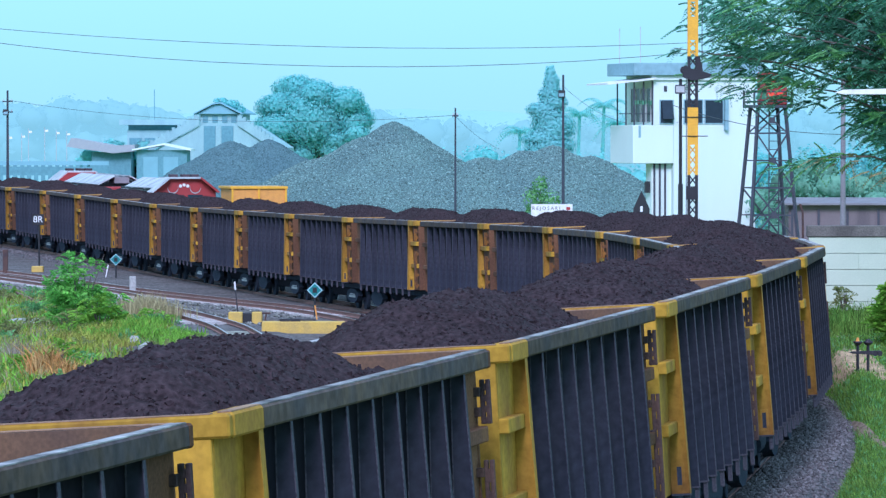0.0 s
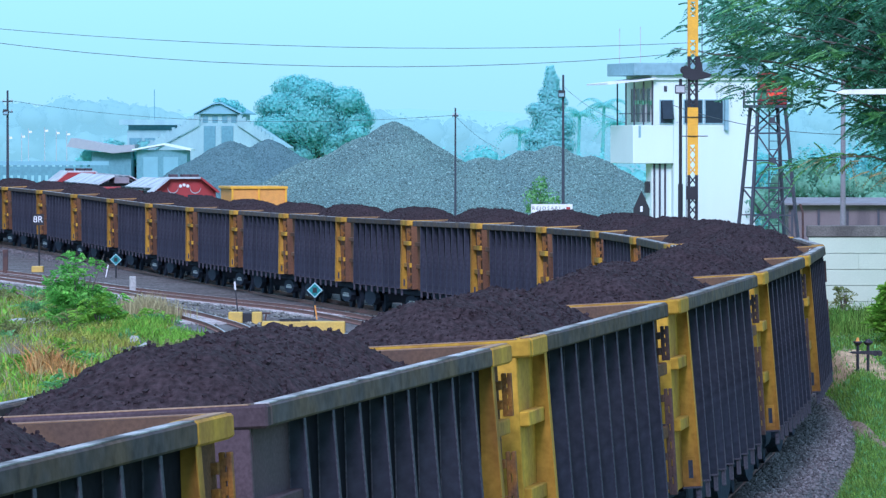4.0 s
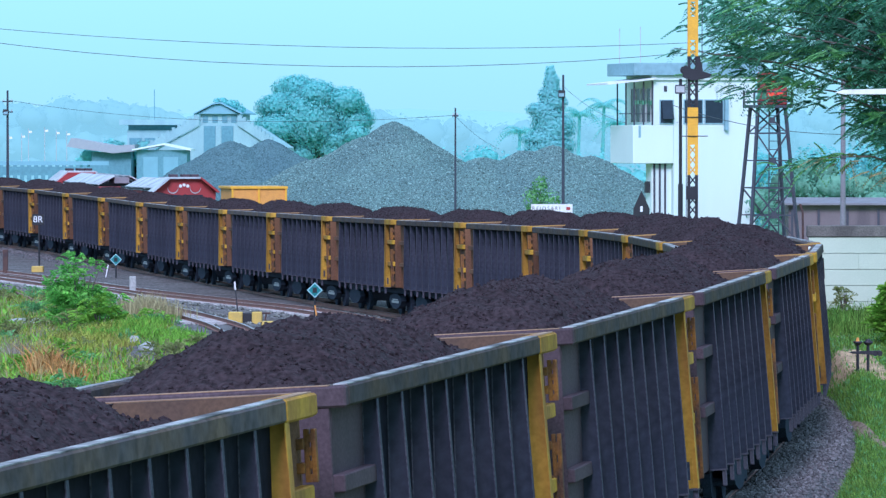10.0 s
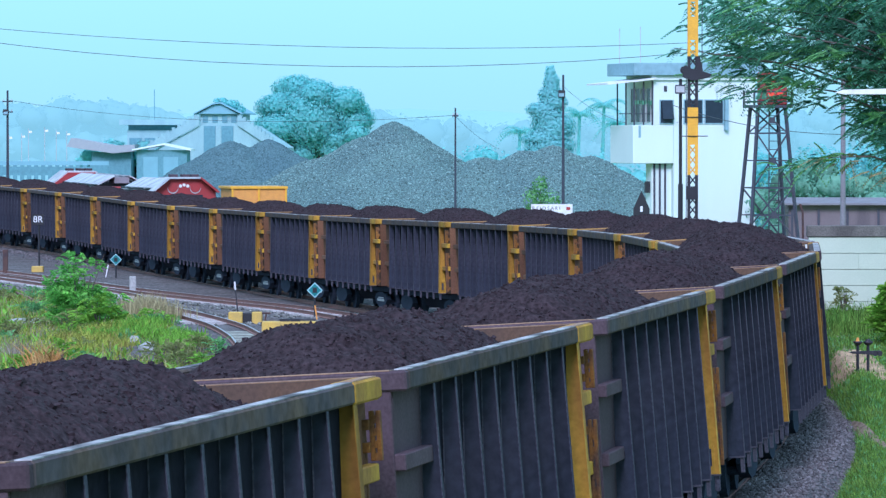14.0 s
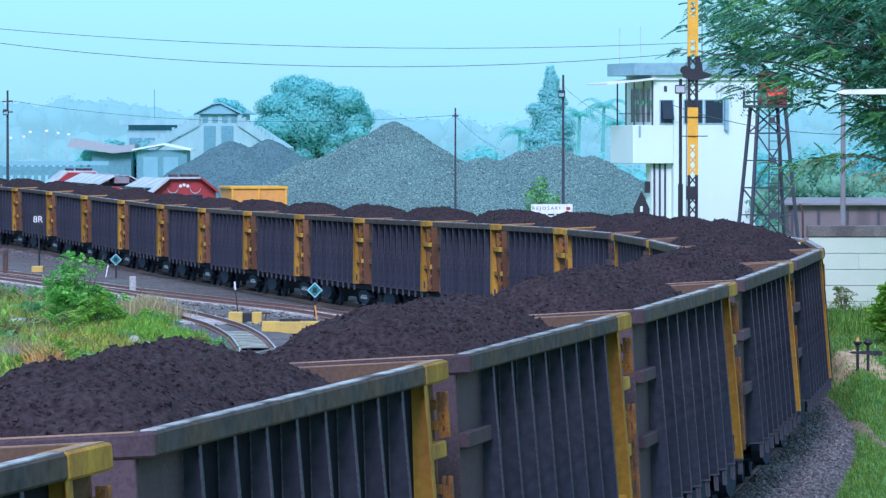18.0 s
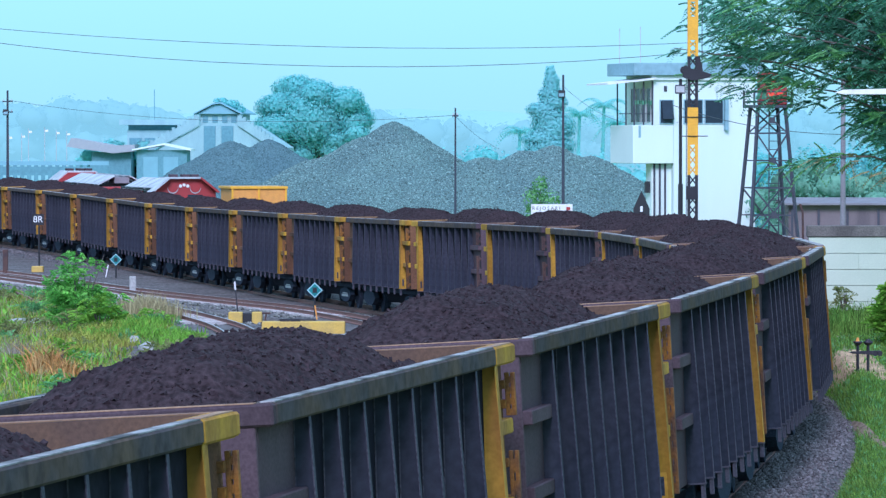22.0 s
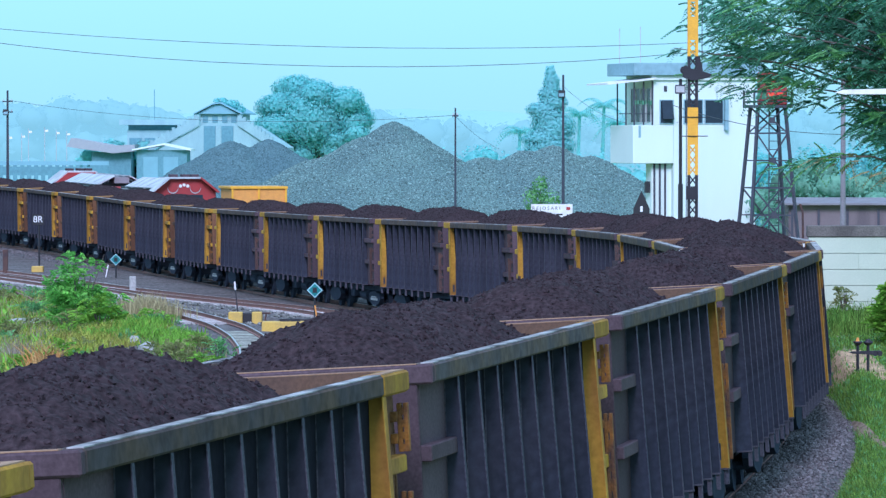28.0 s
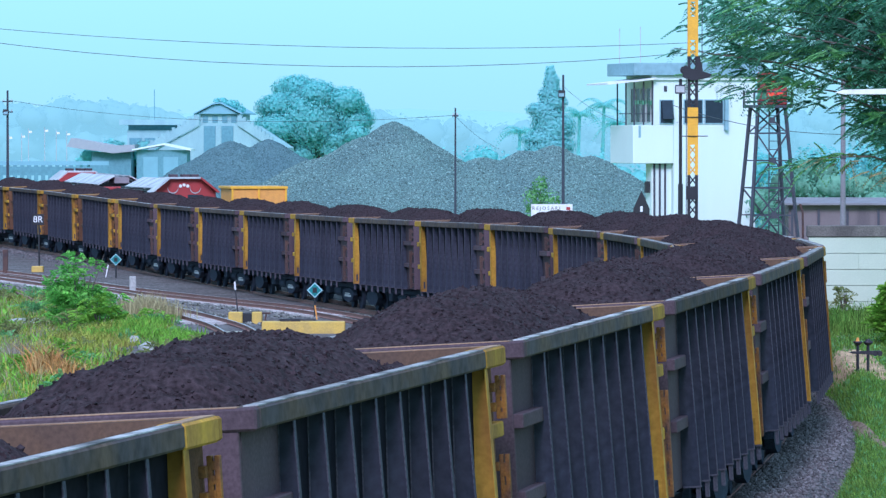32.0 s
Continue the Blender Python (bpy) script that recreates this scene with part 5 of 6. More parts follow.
box(bm, -3.4, 0, -1.2, 1.2, 0.5, 1.0)
part("underframe", bm, M["under"], ow)
bm = B()
for ax in (-2.55, -0.85):
    rod(bm, (ax, -0.65, 0.43), (ax, 0.65, 0.43), 0.43, seg=16)
part("bogie", bm, M["under"], ow)


# ---------- leaves and crowns ----------
def diamonds(vs, fs, p, a, b, fold=0.0):
    """A leaf at p with half axes a (length) and b (width)."""
    k = len(vs)
    n = a.cross(b)
    if n.length > 0:
        n = n.normalized() * fold * b.length
    vs += [p - a, p + b + n, p + a, p - b + n]
    fs.append((k, k + 1, k + 2, k + 3))


def ball(rnd):
    while True:
        v = Vector((rnd.uniform(-1, 1), rnd.uniform(-1, 1), rnd.uniform(-1, 1)))
        if 0.05 < v.length <= 1:
            return v


def crown(name, blobs, n, size, mat, seed, core=0.0, loose=0.55):
    """Leaves in and round a set of blobs (x, y, z, rx, ry, rz), denser near their skins, over a dense uneven core."""
    rnd = random.Random(seed)
    vs, fs = [], []
    if core:
        for x, y, z, rx, ry, rz in blobs:
            k = len(vs)
            for i in range(7):
                for j in range(10):
                    a, b = math.pi * i / 6, 2 * math.pi * j / 10
                    q = core * rnd.uniform(0.85, 1.1)
                    vs.append(Vector((x + rx * q * math.sin(a) * math.cos(b), y + ry * q * math.sin(a) * math.sin(b), z + rz * q * math.cos(a))))
            for i in range(6):
                for j in range(10):
                    fs.append((k + i * 10 + j, k + i * 10 + (j + 1) % 10, k + (i + 1) * 10 + (j + 1) % 10, k + (i + 1) * 10 + j))
    weights = [b[3] * b[5] for b in blobs]
    for _ in range(n):
        x, y, z, rx, ry, rz = rnd.choices(blobs, weights)[0]
        v = ball(rnd)
        v = v.normalized() * (v.length ** 0.45) * rnd.uniform(0.80, 1.14)
        p = Vector((x + v.x * rx, y + v.y * ry, z + v.z * rz))
        out = (v.normalized() + ball(rnd) * loose).normalized()
        a = out.cross(ball(rnd)).normalized()
        b = out.cross(a).normalized()
        s = size * rnd.uniform(0.6, 1.4)
        diamonds(vs, fs, p, a * s, b * s * 0.55, 0.4 if loose > 0.3 else 0.1)
    return raw(name, [tuple(v) for v in vs], fs, mat, bool(core))


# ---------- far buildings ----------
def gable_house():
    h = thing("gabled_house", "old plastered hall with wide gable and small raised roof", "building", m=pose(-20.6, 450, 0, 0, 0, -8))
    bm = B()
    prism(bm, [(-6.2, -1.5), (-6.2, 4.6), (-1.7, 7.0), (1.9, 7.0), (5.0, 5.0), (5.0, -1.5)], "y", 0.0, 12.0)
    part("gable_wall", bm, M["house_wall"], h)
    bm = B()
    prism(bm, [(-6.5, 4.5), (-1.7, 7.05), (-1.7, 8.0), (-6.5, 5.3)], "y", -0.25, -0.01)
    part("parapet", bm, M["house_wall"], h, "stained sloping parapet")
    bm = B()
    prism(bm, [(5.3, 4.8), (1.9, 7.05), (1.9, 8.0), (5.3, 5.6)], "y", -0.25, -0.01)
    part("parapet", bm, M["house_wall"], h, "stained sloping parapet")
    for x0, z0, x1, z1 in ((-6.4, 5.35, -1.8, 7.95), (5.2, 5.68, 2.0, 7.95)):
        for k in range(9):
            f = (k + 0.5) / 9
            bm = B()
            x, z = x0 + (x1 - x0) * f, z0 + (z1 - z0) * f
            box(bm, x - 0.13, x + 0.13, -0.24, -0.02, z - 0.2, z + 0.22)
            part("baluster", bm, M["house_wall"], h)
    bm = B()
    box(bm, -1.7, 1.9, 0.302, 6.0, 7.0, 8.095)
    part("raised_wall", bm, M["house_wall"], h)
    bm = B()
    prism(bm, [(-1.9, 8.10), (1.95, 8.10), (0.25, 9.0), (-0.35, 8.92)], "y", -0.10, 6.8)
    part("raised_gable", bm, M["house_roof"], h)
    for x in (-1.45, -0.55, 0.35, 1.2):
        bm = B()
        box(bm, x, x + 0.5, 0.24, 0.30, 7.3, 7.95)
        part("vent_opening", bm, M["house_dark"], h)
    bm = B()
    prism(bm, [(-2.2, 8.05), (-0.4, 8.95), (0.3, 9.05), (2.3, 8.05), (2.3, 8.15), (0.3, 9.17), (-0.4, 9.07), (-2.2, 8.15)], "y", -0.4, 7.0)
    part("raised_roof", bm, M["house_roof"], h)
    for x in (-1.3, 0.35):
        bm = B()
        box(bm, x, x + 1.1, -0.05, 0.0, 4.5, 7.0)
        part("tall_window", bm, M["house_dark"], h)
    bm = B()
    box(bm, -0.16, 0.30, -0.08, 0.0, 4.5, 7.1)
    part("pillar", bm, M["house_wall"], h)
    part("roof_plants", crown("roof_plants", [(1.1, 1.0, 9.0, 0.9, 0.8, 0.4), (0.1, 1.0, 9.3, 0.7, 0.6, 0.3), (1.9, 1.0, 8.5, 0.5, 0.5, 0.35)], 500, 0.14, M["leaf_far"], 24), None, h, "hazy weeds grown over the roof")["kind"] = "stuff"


gable_house()
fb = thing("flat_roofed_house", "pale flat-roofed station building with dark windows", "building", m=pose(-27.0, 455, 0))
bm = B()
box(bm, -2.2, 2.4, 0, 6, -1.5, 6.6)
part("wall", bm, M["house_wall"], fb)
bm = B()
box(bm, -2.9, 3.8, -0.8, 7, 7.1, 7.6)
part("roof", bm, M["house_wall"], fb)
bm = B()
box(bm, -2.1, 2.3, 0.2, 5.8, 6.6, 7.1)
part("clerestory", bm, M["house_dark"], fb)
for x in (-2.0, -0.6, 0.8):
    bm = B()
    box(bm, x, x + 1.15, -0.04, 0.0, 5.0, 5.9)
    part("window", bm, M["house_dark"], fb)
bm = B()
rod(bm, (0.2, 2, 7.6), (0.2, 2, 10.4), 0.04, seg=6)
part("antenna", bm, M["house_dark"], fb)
ts = thing("tiled_shed", "low shed with a terracotta tiled roof tinted pale by haze", "shed", m=pose(-31.0, 448, 0))
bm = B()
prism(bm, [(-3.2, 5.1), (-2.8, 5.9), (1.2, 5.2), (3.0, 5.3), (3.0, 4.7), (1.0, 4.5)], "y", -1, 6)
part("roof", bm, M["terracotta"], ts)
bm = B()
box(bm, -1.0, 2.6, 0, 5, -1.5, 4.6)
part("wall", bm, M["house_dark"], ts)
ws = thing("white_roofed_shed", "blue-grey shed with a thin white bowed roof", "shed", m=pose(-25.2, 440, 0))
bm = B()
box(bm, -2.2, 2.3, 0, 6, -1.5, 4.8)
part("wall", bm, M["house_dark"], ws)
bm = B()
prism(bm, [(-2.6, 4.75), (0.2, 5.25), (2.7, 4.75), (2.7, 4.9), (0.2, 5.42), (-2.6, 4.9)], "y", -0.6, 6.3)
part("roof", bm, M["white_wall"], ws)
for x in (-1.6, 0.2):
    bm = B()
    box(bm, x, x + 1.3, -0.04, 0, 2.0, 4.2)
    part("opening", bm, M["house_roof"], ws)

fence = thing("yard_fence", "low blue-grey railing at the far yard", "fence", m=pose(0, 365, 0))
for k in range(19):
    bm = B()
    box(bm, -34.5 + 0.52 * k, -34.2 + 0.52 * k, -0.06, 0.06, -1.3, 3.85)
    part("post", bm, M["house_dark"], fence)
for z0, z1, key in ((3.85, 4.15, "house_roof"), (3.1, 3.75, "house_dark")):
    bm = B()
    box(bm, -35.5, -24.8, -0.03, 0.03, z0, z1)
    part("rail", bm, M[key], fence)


def yard_lamp(x, z):
    p = thing("yard_lamp", "slim far yard lamp post with a white lamp", "lamp post", group="yard lamps", m=pose(x, 425, 0))
    bm = B()
    rod(bm, (0, 0, -1.3), (0, 0, z + 0.3), 0.03, seg=6)
    part("pole", bm, M["galv"], p)
    bm = B()
    box(bm, 0.05, 0.30, -0.1, 0.1, z - 0.08, z + 0.10)
    part("lamp_head", bm, M["white_paint"], p)


for px, z in ((-37.5, 5.9), (-36.4, 6.0), (-35.8, 6.4), (-34.4, 6.5), (-33.4, 6.3), (-32.5, 6.2)):
    yard_lamp(px, z)

shed = thing("tin_shed", "long weathered shed with a rusty tin roof behind the wall", "shed", m=pose(0, 222, -0.18))
bm = B()
box(bm, 15.6, 22.8, 0, 4, -1.3, 3.0)
part("wall", bm, M["tin_roof"], shed)
bm = B()
prism(bm, [(-0.4, 2.98), (2.2, 3.22), (4.6, 2.98), (4.6, 3.06), (2.2, 3.30), (-0.4, 3.06)], "x", 15.3, 23.0)
part("roof", bm, M["pole_grey"], shed)
for x in (15.7, 16.9, 18.2, 19.6, 22.6):
    bm = B()
    box(bm, x, x + 0.10, -0.1, -0.01, -1.3, 2.8)
    part("post", bm, M["metal_grey"], shed)


# ---------- plants ----------
def tree(name, label, x, y, trunk_h, r, blobs, n, size, mat, seed, category="tree"):
    t = thing(name, label, category, m=pose(x, y, -1.3))
    bm = B()
    rod(bm, (0, 0, 0), (0.05, 0, trunk_h), r, r * 0.6, 9)
    part("trunk", bm, M["bark"], t)
    rnd = random.Random(seed + 50)
    for q in blobs[:6]:
        bm = B()
        rod(bm, (0.03, 0, trunk_h * rnd.uniform(0.55, 0.95)), (q[0] * 0.8, q[1] * 0.8, q[2]), r * 0.4, r * 0.12, 6)
        part("limb", bm, M["bark"], t)
    part("crown", crown("crown", blobs, n, size, mat, seed, 0.76 if n > 1000 else 0.0, 0.2 if n > 30000 else 0.3 if n > 1000 else 0.55), None, t)
    return t


def round_blobs(rnd, cx, cz, rx, rz, n, k=0.38):
    out = [(cx, 0, cz, rx * 0.72, rx * 0.6, rz * 0.72)]
    for i in range(n):
        a = 2 * math.pi * i / n + rnd.uniform(-0.2, 0.2)
        f = rnd.uniform(0.55, 0.78)
        q = rnd.uniform(k * 0.75, k * 1.2)
        out.append((cx + rx * f * math.cos(a), rnd.uniform(-0.4, 0.4) * rx, cz + rz * f * math.sin(a), rx * q, rx * q, rz * q))
    return out


rr = random.Random(5)
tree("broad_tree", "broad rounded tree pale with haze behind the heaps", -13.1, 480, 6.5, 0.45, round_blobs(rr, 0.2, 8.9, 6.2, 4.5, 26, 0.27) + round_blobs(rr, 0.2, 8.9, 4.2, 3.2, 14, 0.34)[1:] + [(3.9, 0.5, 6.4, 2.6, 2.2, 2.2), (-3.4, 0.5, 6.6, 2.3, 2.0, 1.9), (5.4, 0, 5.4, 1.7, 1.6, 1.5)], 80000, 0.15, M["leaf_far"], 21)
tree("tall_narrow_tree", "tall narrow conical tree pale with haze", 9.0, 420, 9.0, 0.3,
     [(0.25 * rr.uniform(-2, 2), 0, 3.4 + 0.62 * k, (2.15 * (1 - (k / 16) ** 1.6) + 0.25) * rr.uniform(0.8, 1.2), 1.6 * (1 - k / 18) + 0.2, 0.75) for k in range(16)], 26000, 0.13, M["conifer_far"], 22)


def palm(x, y, h, seed):
    p = thing("palm_tree", "slim palm with drooping fronds in the haze", "palm tree", group="far palms", m=pose(x, y, -1.3))
    rnd = random.Random(seed)
    bm = B()
    rod(bm, (0, 0, 0), (0.3, 0, h), 0.2, 0.13, 8)
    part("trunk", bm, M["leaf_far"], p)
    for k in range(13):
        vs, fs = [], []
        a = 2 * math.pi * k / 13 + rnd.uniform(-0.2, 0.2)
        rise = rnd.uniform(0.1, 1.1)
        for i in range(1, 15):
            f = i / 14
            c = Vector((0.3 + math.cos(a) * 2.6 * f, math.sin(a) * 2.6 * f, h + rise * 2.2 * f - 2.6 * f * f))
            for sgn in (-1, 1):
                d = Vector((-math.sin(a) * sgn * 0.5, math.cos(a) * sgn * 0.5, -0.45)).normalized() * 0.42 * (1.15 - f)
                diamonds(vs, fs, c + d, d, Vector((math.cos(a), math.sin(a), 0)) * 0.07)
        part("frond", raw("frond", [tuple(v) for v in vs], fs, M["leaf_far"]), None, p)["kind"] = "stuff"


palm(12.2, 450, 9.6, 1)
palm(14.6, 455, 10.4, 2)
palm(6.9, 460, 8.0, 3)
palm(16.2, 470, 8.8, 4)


def wood_belt(name, y, xs, tops, n, size, mat, seed, label, core=0.84):
    """A far belt of woods as one mesh of leaf clumps with an uneven top."""
    rnd = random.Random(seed)
    blobs = []
    for i in range(len(xs) - 1):
        w = xs[i + 1] - xs[i]
        for k in range(5):
            f = (k + rnd.random()) / 5
            top = tops[i] * (1 - f) + tops[i + 1] * f + rnd.uniform(-0.9, 0.6)
            r = rnd.uniform(0.16, 0.30) * w + 0.8
            z = top - r * 0.8
            blobs.append((xs[i] + w * f, y + rnd.uniform(-6, 6), z, r, r, r * 0.8))
            while z > 0:
                z -= r * 0.9
                blobs.append((xs[i] + w * f + rnd.uniform(-1, 1), y + rnd.uniform(-4, 4), z, r * 1.15, r, r * 0.8))
    ob = new(name, crown(name, blobs, n, size, mat, seed, core))
    return tagged(ob, label, "woods", kind="stuff")


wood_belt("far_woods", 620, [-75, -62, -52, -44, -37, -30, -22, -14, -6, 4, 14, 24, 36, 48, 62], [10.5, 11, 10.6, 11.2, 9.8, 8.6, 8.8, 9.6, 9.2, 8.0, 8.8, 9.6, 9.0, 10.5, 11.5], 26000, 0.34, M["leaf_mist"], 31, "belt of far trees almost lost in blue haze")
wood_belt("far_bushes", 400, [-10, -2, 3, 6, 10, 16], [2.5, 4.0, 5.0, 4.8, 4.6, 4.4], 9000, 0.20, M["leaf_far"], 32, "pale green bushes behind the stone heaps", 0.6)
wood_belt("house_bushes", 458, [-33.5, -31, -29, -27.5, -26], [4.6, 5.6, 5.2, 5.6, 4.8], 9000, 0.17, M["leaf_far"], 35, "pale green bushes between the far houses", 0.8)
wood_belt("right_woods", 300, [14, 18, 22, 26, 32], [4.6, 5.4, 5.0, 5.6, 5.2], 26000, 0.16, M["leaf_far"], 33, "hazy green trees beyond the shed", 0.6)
wood_belt("shed_bushes", 232, [15.2, 17, 18.6, 20.2, 23], [3.7, 4.9, 4.2, 4.6, 4.8], 20000, 0.10, M["leaf_mid"], 34, "bright green bushes behind the tin shed", 0.6)
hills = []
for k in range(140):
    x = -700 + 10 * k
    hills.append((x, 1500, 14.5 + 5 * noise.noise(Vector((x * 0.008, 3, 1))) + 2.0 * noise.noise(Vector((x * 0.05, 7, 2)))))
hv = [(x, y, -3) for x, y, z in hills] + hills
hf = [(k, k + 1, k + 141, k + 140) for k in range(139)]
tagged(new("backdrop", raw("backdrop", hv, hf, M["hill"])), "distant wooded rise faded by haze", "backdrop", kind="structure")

tree("garden_bush", "fresh green young bush beside the name board", 4.95, 250, 2.6, 0.05, [(0.0, 0, 4.6, 0.42, 0.4, 0.7), (-0.35, 0, 4.0, 0.55, 0.4, 0.7), (0.5, 0, 3.8, 0.6, 0.4, 0.7), (0, 0, 2.8, 1.0, 0.5, 1.2)], 990, 0.105, M["leaf_fresh"], 23, "bush")


def feather_leaf(vs, fs, rnd, base, d, length, pairs, droop, leaf):
    """A feathery compound leaf with paired leaflets."""
    side = d.cross(Vector((0, 0, 1)))
    side = side.normalized() if side.length > 0.01 else Vector((1, 0, 0))
    for i in range(1, pairs + 1):
        f = i / pairs
        c = base + d * length * f - Vector((0, 0, droop * length * f * f))
        for sgn in (-1, 1):
            v = (side * sgn * 0.85 + d * 0.45 + Vector((0, 0, -0.35))).normalized() * leaf * (1.1 - 0.5 * f)
            diamonds(vs, fs, c + v, v, d * leaf * 0.36 + Vector((0, 0, 0.012)))


def big_tree():
    """The tree whose boughs reach over the lineside."""
    t = thing("lineside_tree", "large dark green tree with feathery drooping boughs", "tree", m=pose(16.2, 153, 1.0))
    rnd = random.Random(77)
    bm = B()
    rod(bm, (0, 0, -2), (-0.2, 0, 7.0), 0.5, 0.33, 12)
    part("trunk", bm, M["bark"], t)
    tips = [(-9.0, 7.6), (-8.9, 8.3), (-8.2, 8.9), (-8.5, 6.9), (-7.9, 6.6), (-7.6, 7.6), (-7.2, 6.1), (-7.4, 9.0), (-6.9, 7.0), (-6.4, 6.2), (-5.4, 6.0),
            (-4.9, 4.3), (-4.5, 4.2), (-3.4, 5.0), (-3.0, 4.6), (-2.9, 3.9), (-2.4, 4.4), (-3.1, 5.2), (-1.8, 3.6), (-5.9, 6.6), (-4.6, 6.1), (-2.6, 5.3), (-6.0, 6.9), (-5.6, 6.5), (-6.3, 6.6), (-6.6, 7.1), (-5.2, 6.8), (-6.0, 4.0), (-5.7, 4.2), (-6.4, 6.9), (-5.4, 6.9), (-6.5, 6.6)]
    for k in range(24):
        tips.append((rnd.uniform(-3.3, -1.3), rnd.uniform(4.2, 6.0)))
    while len(tips) < 285:
        x, z = -1.9 - 6.3 * rnd.random() ** 1.5, rnd.uniform(5.2, 9.8)
        if z < 6.1 and rnd.random() < 0.5:
            continue
        if z < 7.3 and x < -4.4:
            continue
        if z < 6.3 and x < -3.2:
            continue
        tips.append((x, z))
    for k, (x, z) in enumerate(tips):
        y = rnd.uniform(-3.0, 4.5)
        tip = Vector((x, y, z))
        root = Vector((-0.2 + 0.15 * x, y * 0.2, min(7.5, max(3.5, z - 0.8 - 0.12 * abs(x)))))
        if k % 12 == 0:
            bm = B()
            mid = root.lerp(tip, 0.55) + Vector((0, 0, 0.35))
            rod(bm, root, mid, 0.05, 0.03, 6)
            rod(bm, mid, tip, 0.03, 0.012, 5)
            part("bough", bm, M["bark"], t)
        vs, fs = [], []
        away = (tip - root).normalized()
        away.z *= 0.4
        away = away.normalized()
        for j in range(11 if k < 33 else 13):
            f = rnd.uniform(0.0, 1.0)
            q = ball(rnd)
            base = tip - away * f * 1.5 + Vector((q.x * 0.30, q.y * 0.30, q.z * 0.16))
            q = ball(rnd)
            d = (away * 0.6 + Vector((q.x, q.y, q.z * 0.6)) * 0.9 + Vector((0, 0, -0.15))).normalized()
            feather_leaf(vs, fs, rnd, base, d, rnd.uniform(0.4, 0.75), 8, rnd.uniform(0.1, 0.45), 0.105)
        part("leaf_spray", raw("leaf_spray", [tuple(v) for v in vs], fs, M["grass_dry"] if k in (12, 15) else M["leaf_fresh"] if k % 4 == 3 else M["leaf"]), None, t)["kind"] = "stuff"
    return t


big_tree()


def blades(name, sampler, n, low, high, width, mat, seed, label, lean=0.5):
    """Grass blades, each bent once."""
    rnd = random.Random(seed)
    pts = [sampler(rnd) for _ in range(n)]
    zs = ground_at(np.array([p[0] for p in pts]), np.array([p[1] for p in pts]))
    vs, fs = [], []
    for (x, y, k), z in zip(pts, zs):
        h = rnd.uniform(low, high) * k
        a = rnd.uniform(0, 2 * math.pi)
        w = Vector((math.cos(a), math.sin(a), 0)) * width * rnd.uniform(0.6, 1.4)
        b = rnd.uniform(0, 2 * math.pi)
        out = Vector((math.cos(b), math.sin(b), 0)) * lean * h * rnd.uniform(0.2, 1.0)
        p = Vector((x, y, float(z) - 0.03))
        m = p + out * 0.35 + Vector((0, 0, h * 0.62))
        t = p + out + Vector((0, 0, h * rnd.uniform(0.75, 1.0)))
        q = len(vs)
        vs += [p - w, p + w, m + w * 0.8, m - w * 0.8, t]
        fs += [(q, q + 1, q + 2, q + 3), (q + 3, q + 2, q + 4)]
    return tagged(new(name, raw(name, [tuple(v) for v in vs], fs, mat)), label, "grass", kind="stuff")


def verge(rnd):
    """A place on the overgrown plot inside the loop."""
    while True:
        y = rnd.uniform(126, 216)
        edge = np.interp(y, [126, 150, 165, 178, 192, 205, 218], [-3.4, -6.7, -8.1, -9.9, -12.6, -15.4, -18.0])
        x = edge - rnd.random() ** 1.2 * (y * 0.093 + edge)
        if all(abs(x - cx) > 0.38 or not cy - 4.5 < y < cy + 0.6 for cx, cy in LUMPS):
            return (x, y, rnd.uniform(0.6, 1.2))


LUMPS = ((-9.68, 160), (-10.37, 165))


def clumps(centres, spread):
    def pick(rnd):
        x, y, k = rnd.choice(centres)
        return (x + rnd.gauss(0, spread), y + rnd.gauss(0, spread * 1.5), k)
    return pick


def bank(rnd):
    """A place on the bank outside the loop, in the strip along the ballast."""
    while True:
        y = 1 / rnd.uniform(1 / 122, 1 / 76)
        x = y * rnd.uniform(0.0725, 0.0925)
        edge = float(np.interp(y, BANK_Y, BANK_X))
        bare = min(math.hypot((x - cx) / rx, (y - cy) / ry) for cx, cy, rx, ry in BARE)
        if bare < 1.0 and rnd.random() < 0.90 + 0.1 * math.sin(x * 9 + y):
            continue
        if x > edge + 0.08 * math.sin(y * 0.9) + 0.06 * math.sin(y * 2.3):
            return (x, y, rnd.uniform(0.5, 1.2))


BARE = ((9.45, 111.5, 0.55, 3.6), (9.85, 106.5, 0.50, 3.2), (8.26, 92.0, 0.14, 2.8), (8.21, 96.0, 0.14, 2.8), (8.16, 100.0, 0.14, 2.8), (8.11, 104.0, 0.14, 2.8))
BANK_X, BANK_Y = zip(*[tuple(float(c) for c in on_track(q, -1.93 + 1.1 * float(bank_shift(np.array(on_track(q)[1]))))[:2]) for q in range(40, 118, 2)])
blades("verge_grass", verge, 15000, 0.10, 0.42, 0.016, M["grass"], 41, "rough green grass on the plot inside the loop", 0.95)
blades("verge_dry_grass", verge, 1900, 0.2, 0.70, 0.012, M["grass_dry"], 42, "dry straw-coloured grass among the green")
blades("verge_weeds", verge, 4500, 0.12, 0.42, 0.03, M["leaf_olive"], 48, "broad-leaved weeds among the rough grass", 0.9)
blades("verge_herbs", verge, 8500, 0.12, 0.42, 0.040, M["leaf_bright"], 50, "bright broad-leaved herbs among the rough grass", 1.0)
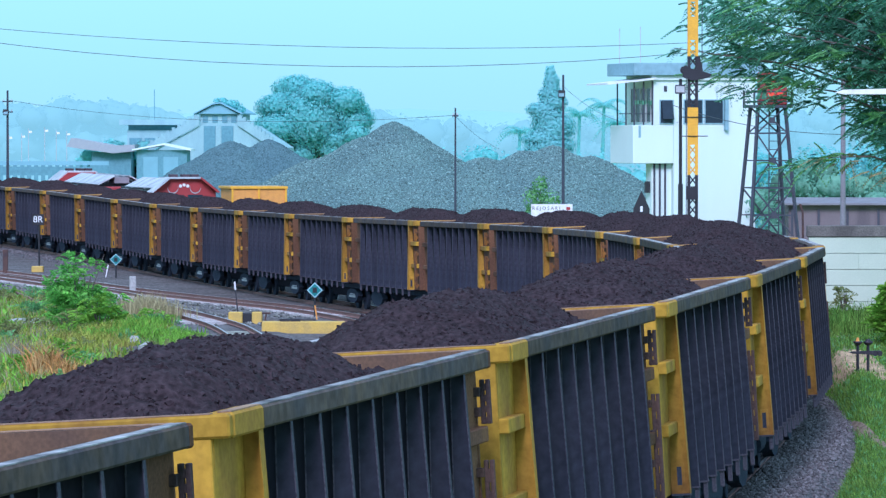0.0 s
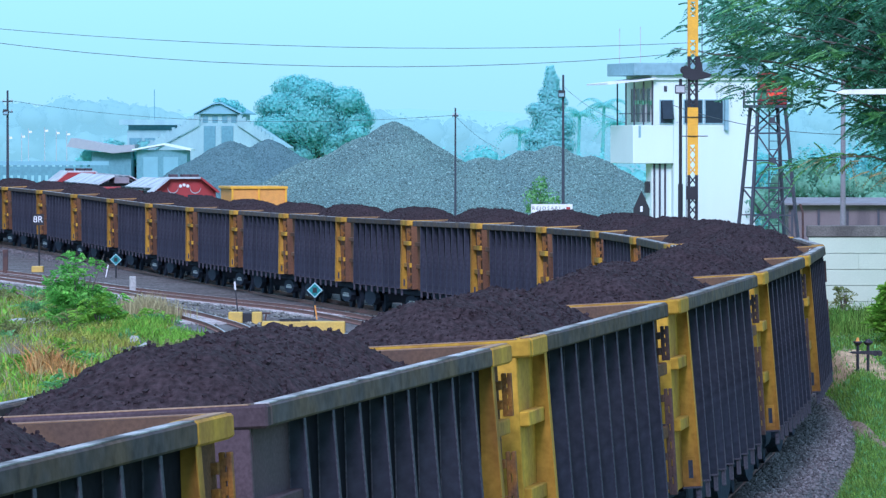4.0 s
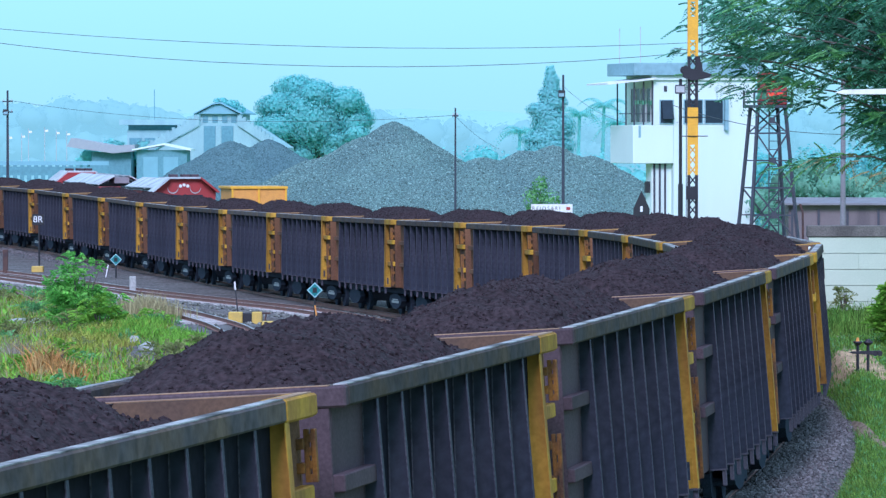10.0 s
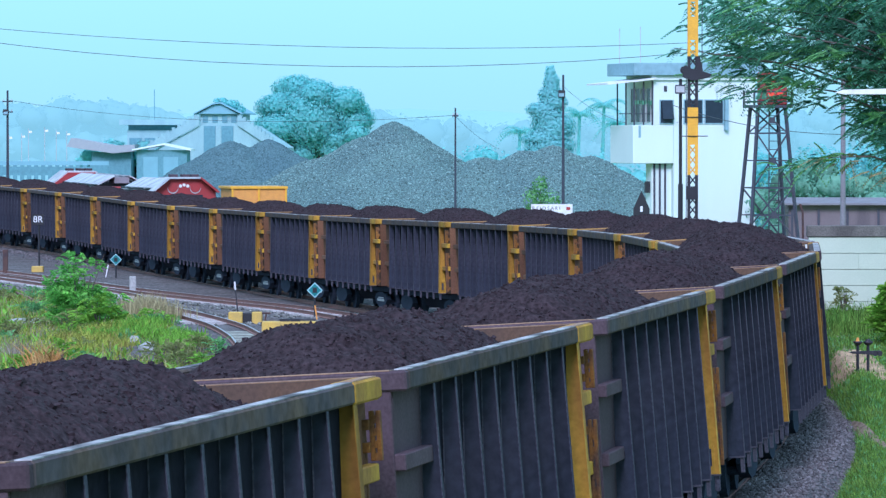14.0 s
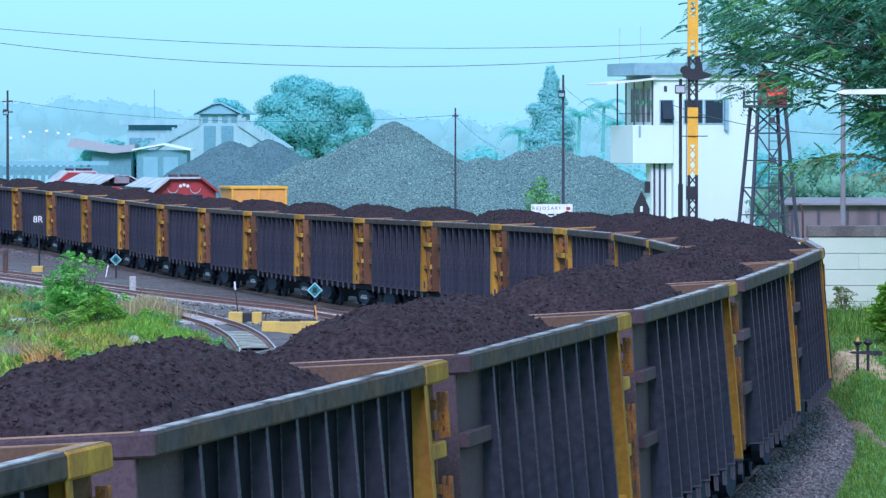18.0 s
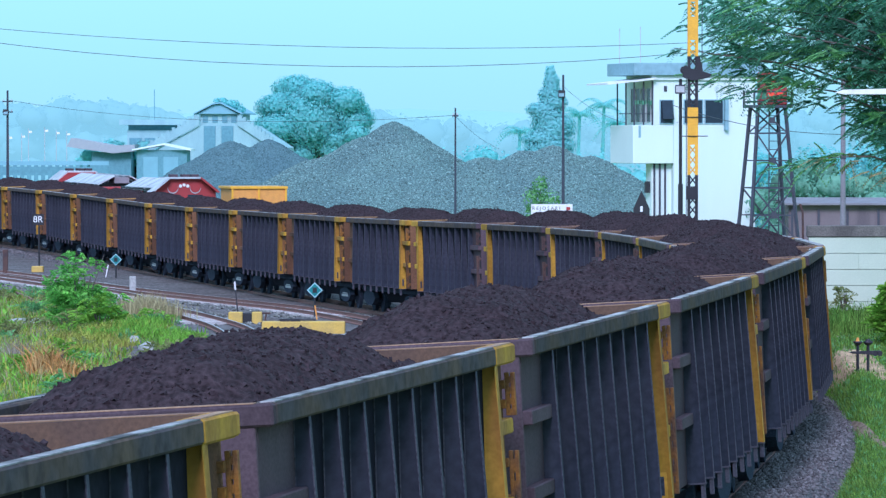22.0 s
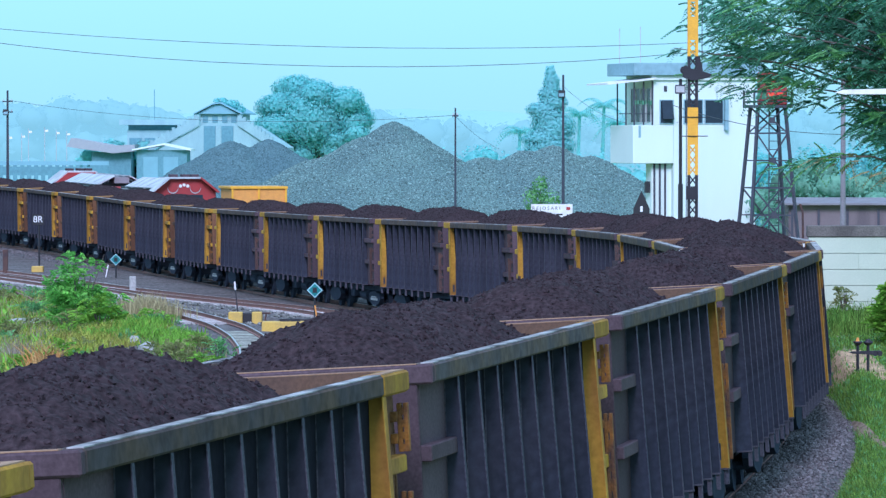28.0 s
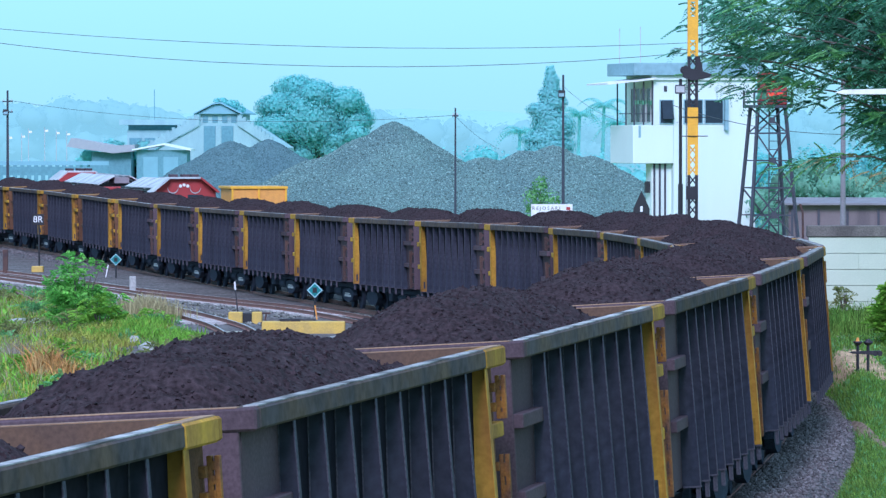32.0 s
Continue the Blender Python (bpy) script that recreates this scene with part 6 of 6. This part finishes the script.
blades("red_dry_grass", clumps([(-11.7, 143, 1.1), (-11.4, 142, 1.1), (-11.0, 141, 0.8), (-10.5, 139, 0.7)], 0.22), 520, 0.40, 1.15, 0.018, M["grass_red"], 43, "tuft of reddish dry grass", 0.9)
blades("tall_straw", clumps([(-11.2, 186, 1), (-10.8, 184, 1.1), (-10.3, 183, 0.9), (-11.6, 188, 0.9), (-12.0, 192, 0.8)], 0.35), 1500, 0.6, 1.25, 0.018, M["grass_dry"], 44, "tall straw-coloured grass by the rails", 0.3)
blades("bright_grass", clumps([(-10.6, 176, 1), (-10.9, 172, 1), (-10.2, 170, 0.8), (-11.4, 168, 0.9), (-9.2, 169, 0.8), (-8.8, 165, 0.8), (-8.3, 161, 0.8), (-8.9, 162, 0.8)], 0.40), 4800, 0.3, 0.75, 0.025, M["leaf_bright"], 45, "bright fresh grass by the siding", 0.5)
M["twig"] = material("dry_twig", (0.30, 0.27, 0.20), 0.85, second=(0.20, 0.17, 0.14), scale=1.0, amount=0.7, fine=0.2, vary=0.35, island=True, spec=0.05)
blades("dry_twigs", clumps([(-13.3, 153, 1), (-13.0, 151, 0.9), (-13.6, 156, 1.1), (-12.9, 160, 0.7), (-13.9, 170, 0.8)], 0.30), 400, 0.4, 1.0, 0.009, M["twig"], 52, "grey leafless twigs in the rough grass", 0.8)
M["weed_yellow"] = material("yellow_green_weed", (0.36, 0.44, 0.06), 0.75, second=(0.30, 0.25, 0.07), scale=0.9, amount=0.8, fine=0.2, vary=0.5, island=True, spec=0.1, thin=0.35)
blades("yellow_weeds", clumps([(-12.6, 166, 1), (-12.0, 164, 1.1), (-11.3, 167, 1), (-10.9, 163, 0.9), (-12.1, 171, 1), (-11.4, 172, 1.1), (-13.4, 160, 0.8), (-11.7, 158, 0.9), (-14.6, 172, 0.8)], 0.42), 4200, 0.2, 0.65, 0.022, M["weed_yellow"], 53, "yellow-green flowering weeds in the rough grass", 0.8)
blades("bank_grass", bank, 52000, 0.05, 0.21, 0.008, M["grass_bank"], 46, "short green grass on the bank beside the track", 0.6)
blades("bank_weeds", bank, 5000, 0.04, 0.13, 0.018, M["leaf_bright"], 49, "small broad-leaved weeds in the bank grass", 1.1)
blades("bank_dark_weeds", bank, 6000, 0.05, 0.20, 0.016, M["leaf_fresh"], 51, "dark green weeds in the bank grass", 0.9)
blades("wall_grass", lambda r: (r.uniform(9.2, 12.5), r.uniform(118, 124.6), r.uniform(0.6, 1.2)), 4200, 0.2, 0.6, 0.013, M["grass_bank"], 47, "tall grass at the foot of the block wall", 0.5)


def leafy_bush(x, y, w, h, seed, label, mat, leaf=0.085, n=300, round_top=False):
    b = thing("bush", label, "bush", m=pose(x, y, float(ground_at(np.array([x]), np.array([y]))[0]) - 0.04))
    rnd = random.Random(seed)
    for k in range(9):
        bm = B()
        rod(bm, (rnd.uniform(-0.2, 0.2), 0, 0), (rnd.uniform(-w, w) * 0.6, rnd.uniform(-w, w) * 0.4, h * rnd.uniform(0.5, 0.9)), 0.03, 0.01, 5)
        part("stem", bm, M["bark"], b)
    for g in range(11 if round_top else 6):
        vs, fs = [], []
        for c in range(6 if round_top else 5):
            v = ball(rnd)
            z = h * (0.10 + 0.82 * (rnd.random() ** 1.5 if round_top else rnd.random()))
            fat = (0.55 + 1.1 * z / h) if z < 0.4 * h else (1.0 - 0.75 * ((z / h - 0.4) / 0.6) ** 1.3)
            if round_top:
                fat = 1.0 if z < 0.52 * h else 0.66
            mid = Vector((v.x * w * fat - (0.42 if round_top and z > 0.52 * h else 0), v.y * w * 0.7 * fat, z))
            for _ in range(n // (30 if not round_top or z < 0.52 * h else 60)):
                q = ball(rnd)
                base = mid + Vector((q.x * w * 0.24, q.y * w * 0.22, q.z * h * 0.05))
                d = (Vector((q.x, q.y, 0.35)) + ball(rnd) * 0.6).normalized()
                feather_leaf(vs, fs, rnd, base, d, rnd.uniform(0.2, 0.42), 6, rnd.uniform(0.2, 0.6), leaf)
        part("foliage", raw("foliage", [tuple(v) for v in vs], fs, mat), None, b)["kind"] = "stuff"
    return b


def patch(name, cx, cy, rx, ry, turn, mat, label, seed, lift=0.03):
    """A thin uneven sheet lying on the ground."""
    vs, fs = [], []
    rings, seg = 7, 36
    for i in range(rings + 1):
        for j in range(seg):
            a = 2 * math.pi * j / seg
            f = i / rings * (1 + 0.28 * noise.noise(Vector((math.cos(a) * 1.7, math.sin(a) * 1.7, seed))))
            u, v = rx * f * math.cos(a), ry * f * math.sin(a)
            vs.append([cx + u * math.cos(turn) - v * math.sin(turn), cy + u * math.sin(turn) + v * math.cos(turn), lift if i < rings else -0.06])
    z = ground_at(np.array([v[0] for v in vs]), np.array([v[1] for v in vs]))
    vs = [(v[0], v[1], float(q) + v[2] + 0.03 * noise.noise(Vector((v[0] * 3, v[1] * 3, seed)))) for v, q in zip(vs, z)]
    for i in range(rings):
        for j in range(seg):
            fs.append((i * seg + j, i * seg + (j + 1) % seg, (i + 1) * seg + (j + 1) % seg, (i + 1) * seg + j))
    return tagged(new(name, raw(name, vs, fs, mat, True)), label, "soil", kind="structure")


patch("soil_patch", 9.42, 111.5, 0.66, 4.0, 0.0, M["soil"], "bare pale soil round the wire stand", 1, 0.02)
patch("soil_patch", 9.88, 106.5, 0.56, 3.4, 0.05, M["soil"], "bare pale soil on the bank", 2, 0.02)
patch("foot_path", 8.15, 99.0, 0.17, 10.5, 0.013, M["path_soil"], "narrow trodden path beside the ballast", 3, 0.04)

leafy_bush(-13.3, 181, 1.45, 3.0, 61, "fresh green feathery bush on the overgrown plot", M["leaf_bush"], leaf=0.066, n=760, round_top=True)
leafy_bush(-12.2, 174, 0.9, 1.5, 62, "low green bush in the rough grass", M["leaf_bright"], n=240)
leafy_bush(-14.2, 186, 0.9, 1.4, 63, "low dull green bush in the rough grass", M["leaf_fresh"], n=160)
low = random.Random(9)
for k in range(52):
    x, y, _ = verge(low)
    leafy_bush(x, y, low.uniform(0.5, 1.0), low.uniform(0.3, 0.95), 80 + k, ("low weedy bush with small bright green leaves", "low olive brown weedy bush", "low dull green weedy bush")[k % 3], (M["leaf_bright"], M["leaf_olive"], M["leaf_fresh"])[k % 3], leaf=0.05, n=110)
leafy_bush(10.80, 116, 0.55, 1.75, 64, "glossy green bush on the bank by the wall", M["leaf_bright"], leaf=0.09, n=600)
leafy_bush(10.06, 123.5, 0.2, 0.95, 65, "thin sapling at the foot of the wall", M["leaf_olive"], leaf=0.035, n=60)
leafy_bush(11.2, 122.5, 0.5, 0.9, 66, "light green weedy bush at the foot of the wall", M["leaf_bright"], leaf=0.05, n=150)

# ---------- pale lumps and slabs in the rough grass ----------
def rubble(x, y, w, d, h, turn, seed, label):
    rnd = random.Random(seed)
    bm = B()
    bmesh.ops.create_icosphere(bm, subdivisions=2, radius=1.0)
    for v in bm.verts:
        k = 1 + 0.25 * noise.noise(v.co * 1.8 + Vector((seed, 0, 0)))
        v.co = Vector((v.co.x * w * k, v.co.y * d * k, max(-0.4, v.co.z) * h * k))
    return solid("concrete_lump", bm, M["rubble"], label, "rubble", m=pose(x, y, float(ground_at(np.array([x]), np.array([y]))[0]) + h * 0.35, 0, rnd.uniform(-8, 8), turn))


rubble(-9.62, 160, 0.24, 0.6, 0.25, 20, 1, "pale broken concrete lump in the grass")
rubble(-10.37, 165, 0.14, 0.25, 0.30, 50, 2, "small pale stone in the grass")
rubble(-15.8, 182, 0.55, 0.5, 0.22, 5, 3, "flat pale concrete slab in the grass")
rubble(-15.0, 181.5, 0.30, 0.4, 0.20, -5, 4, "flat pale concrete slab in the grass")

motions()
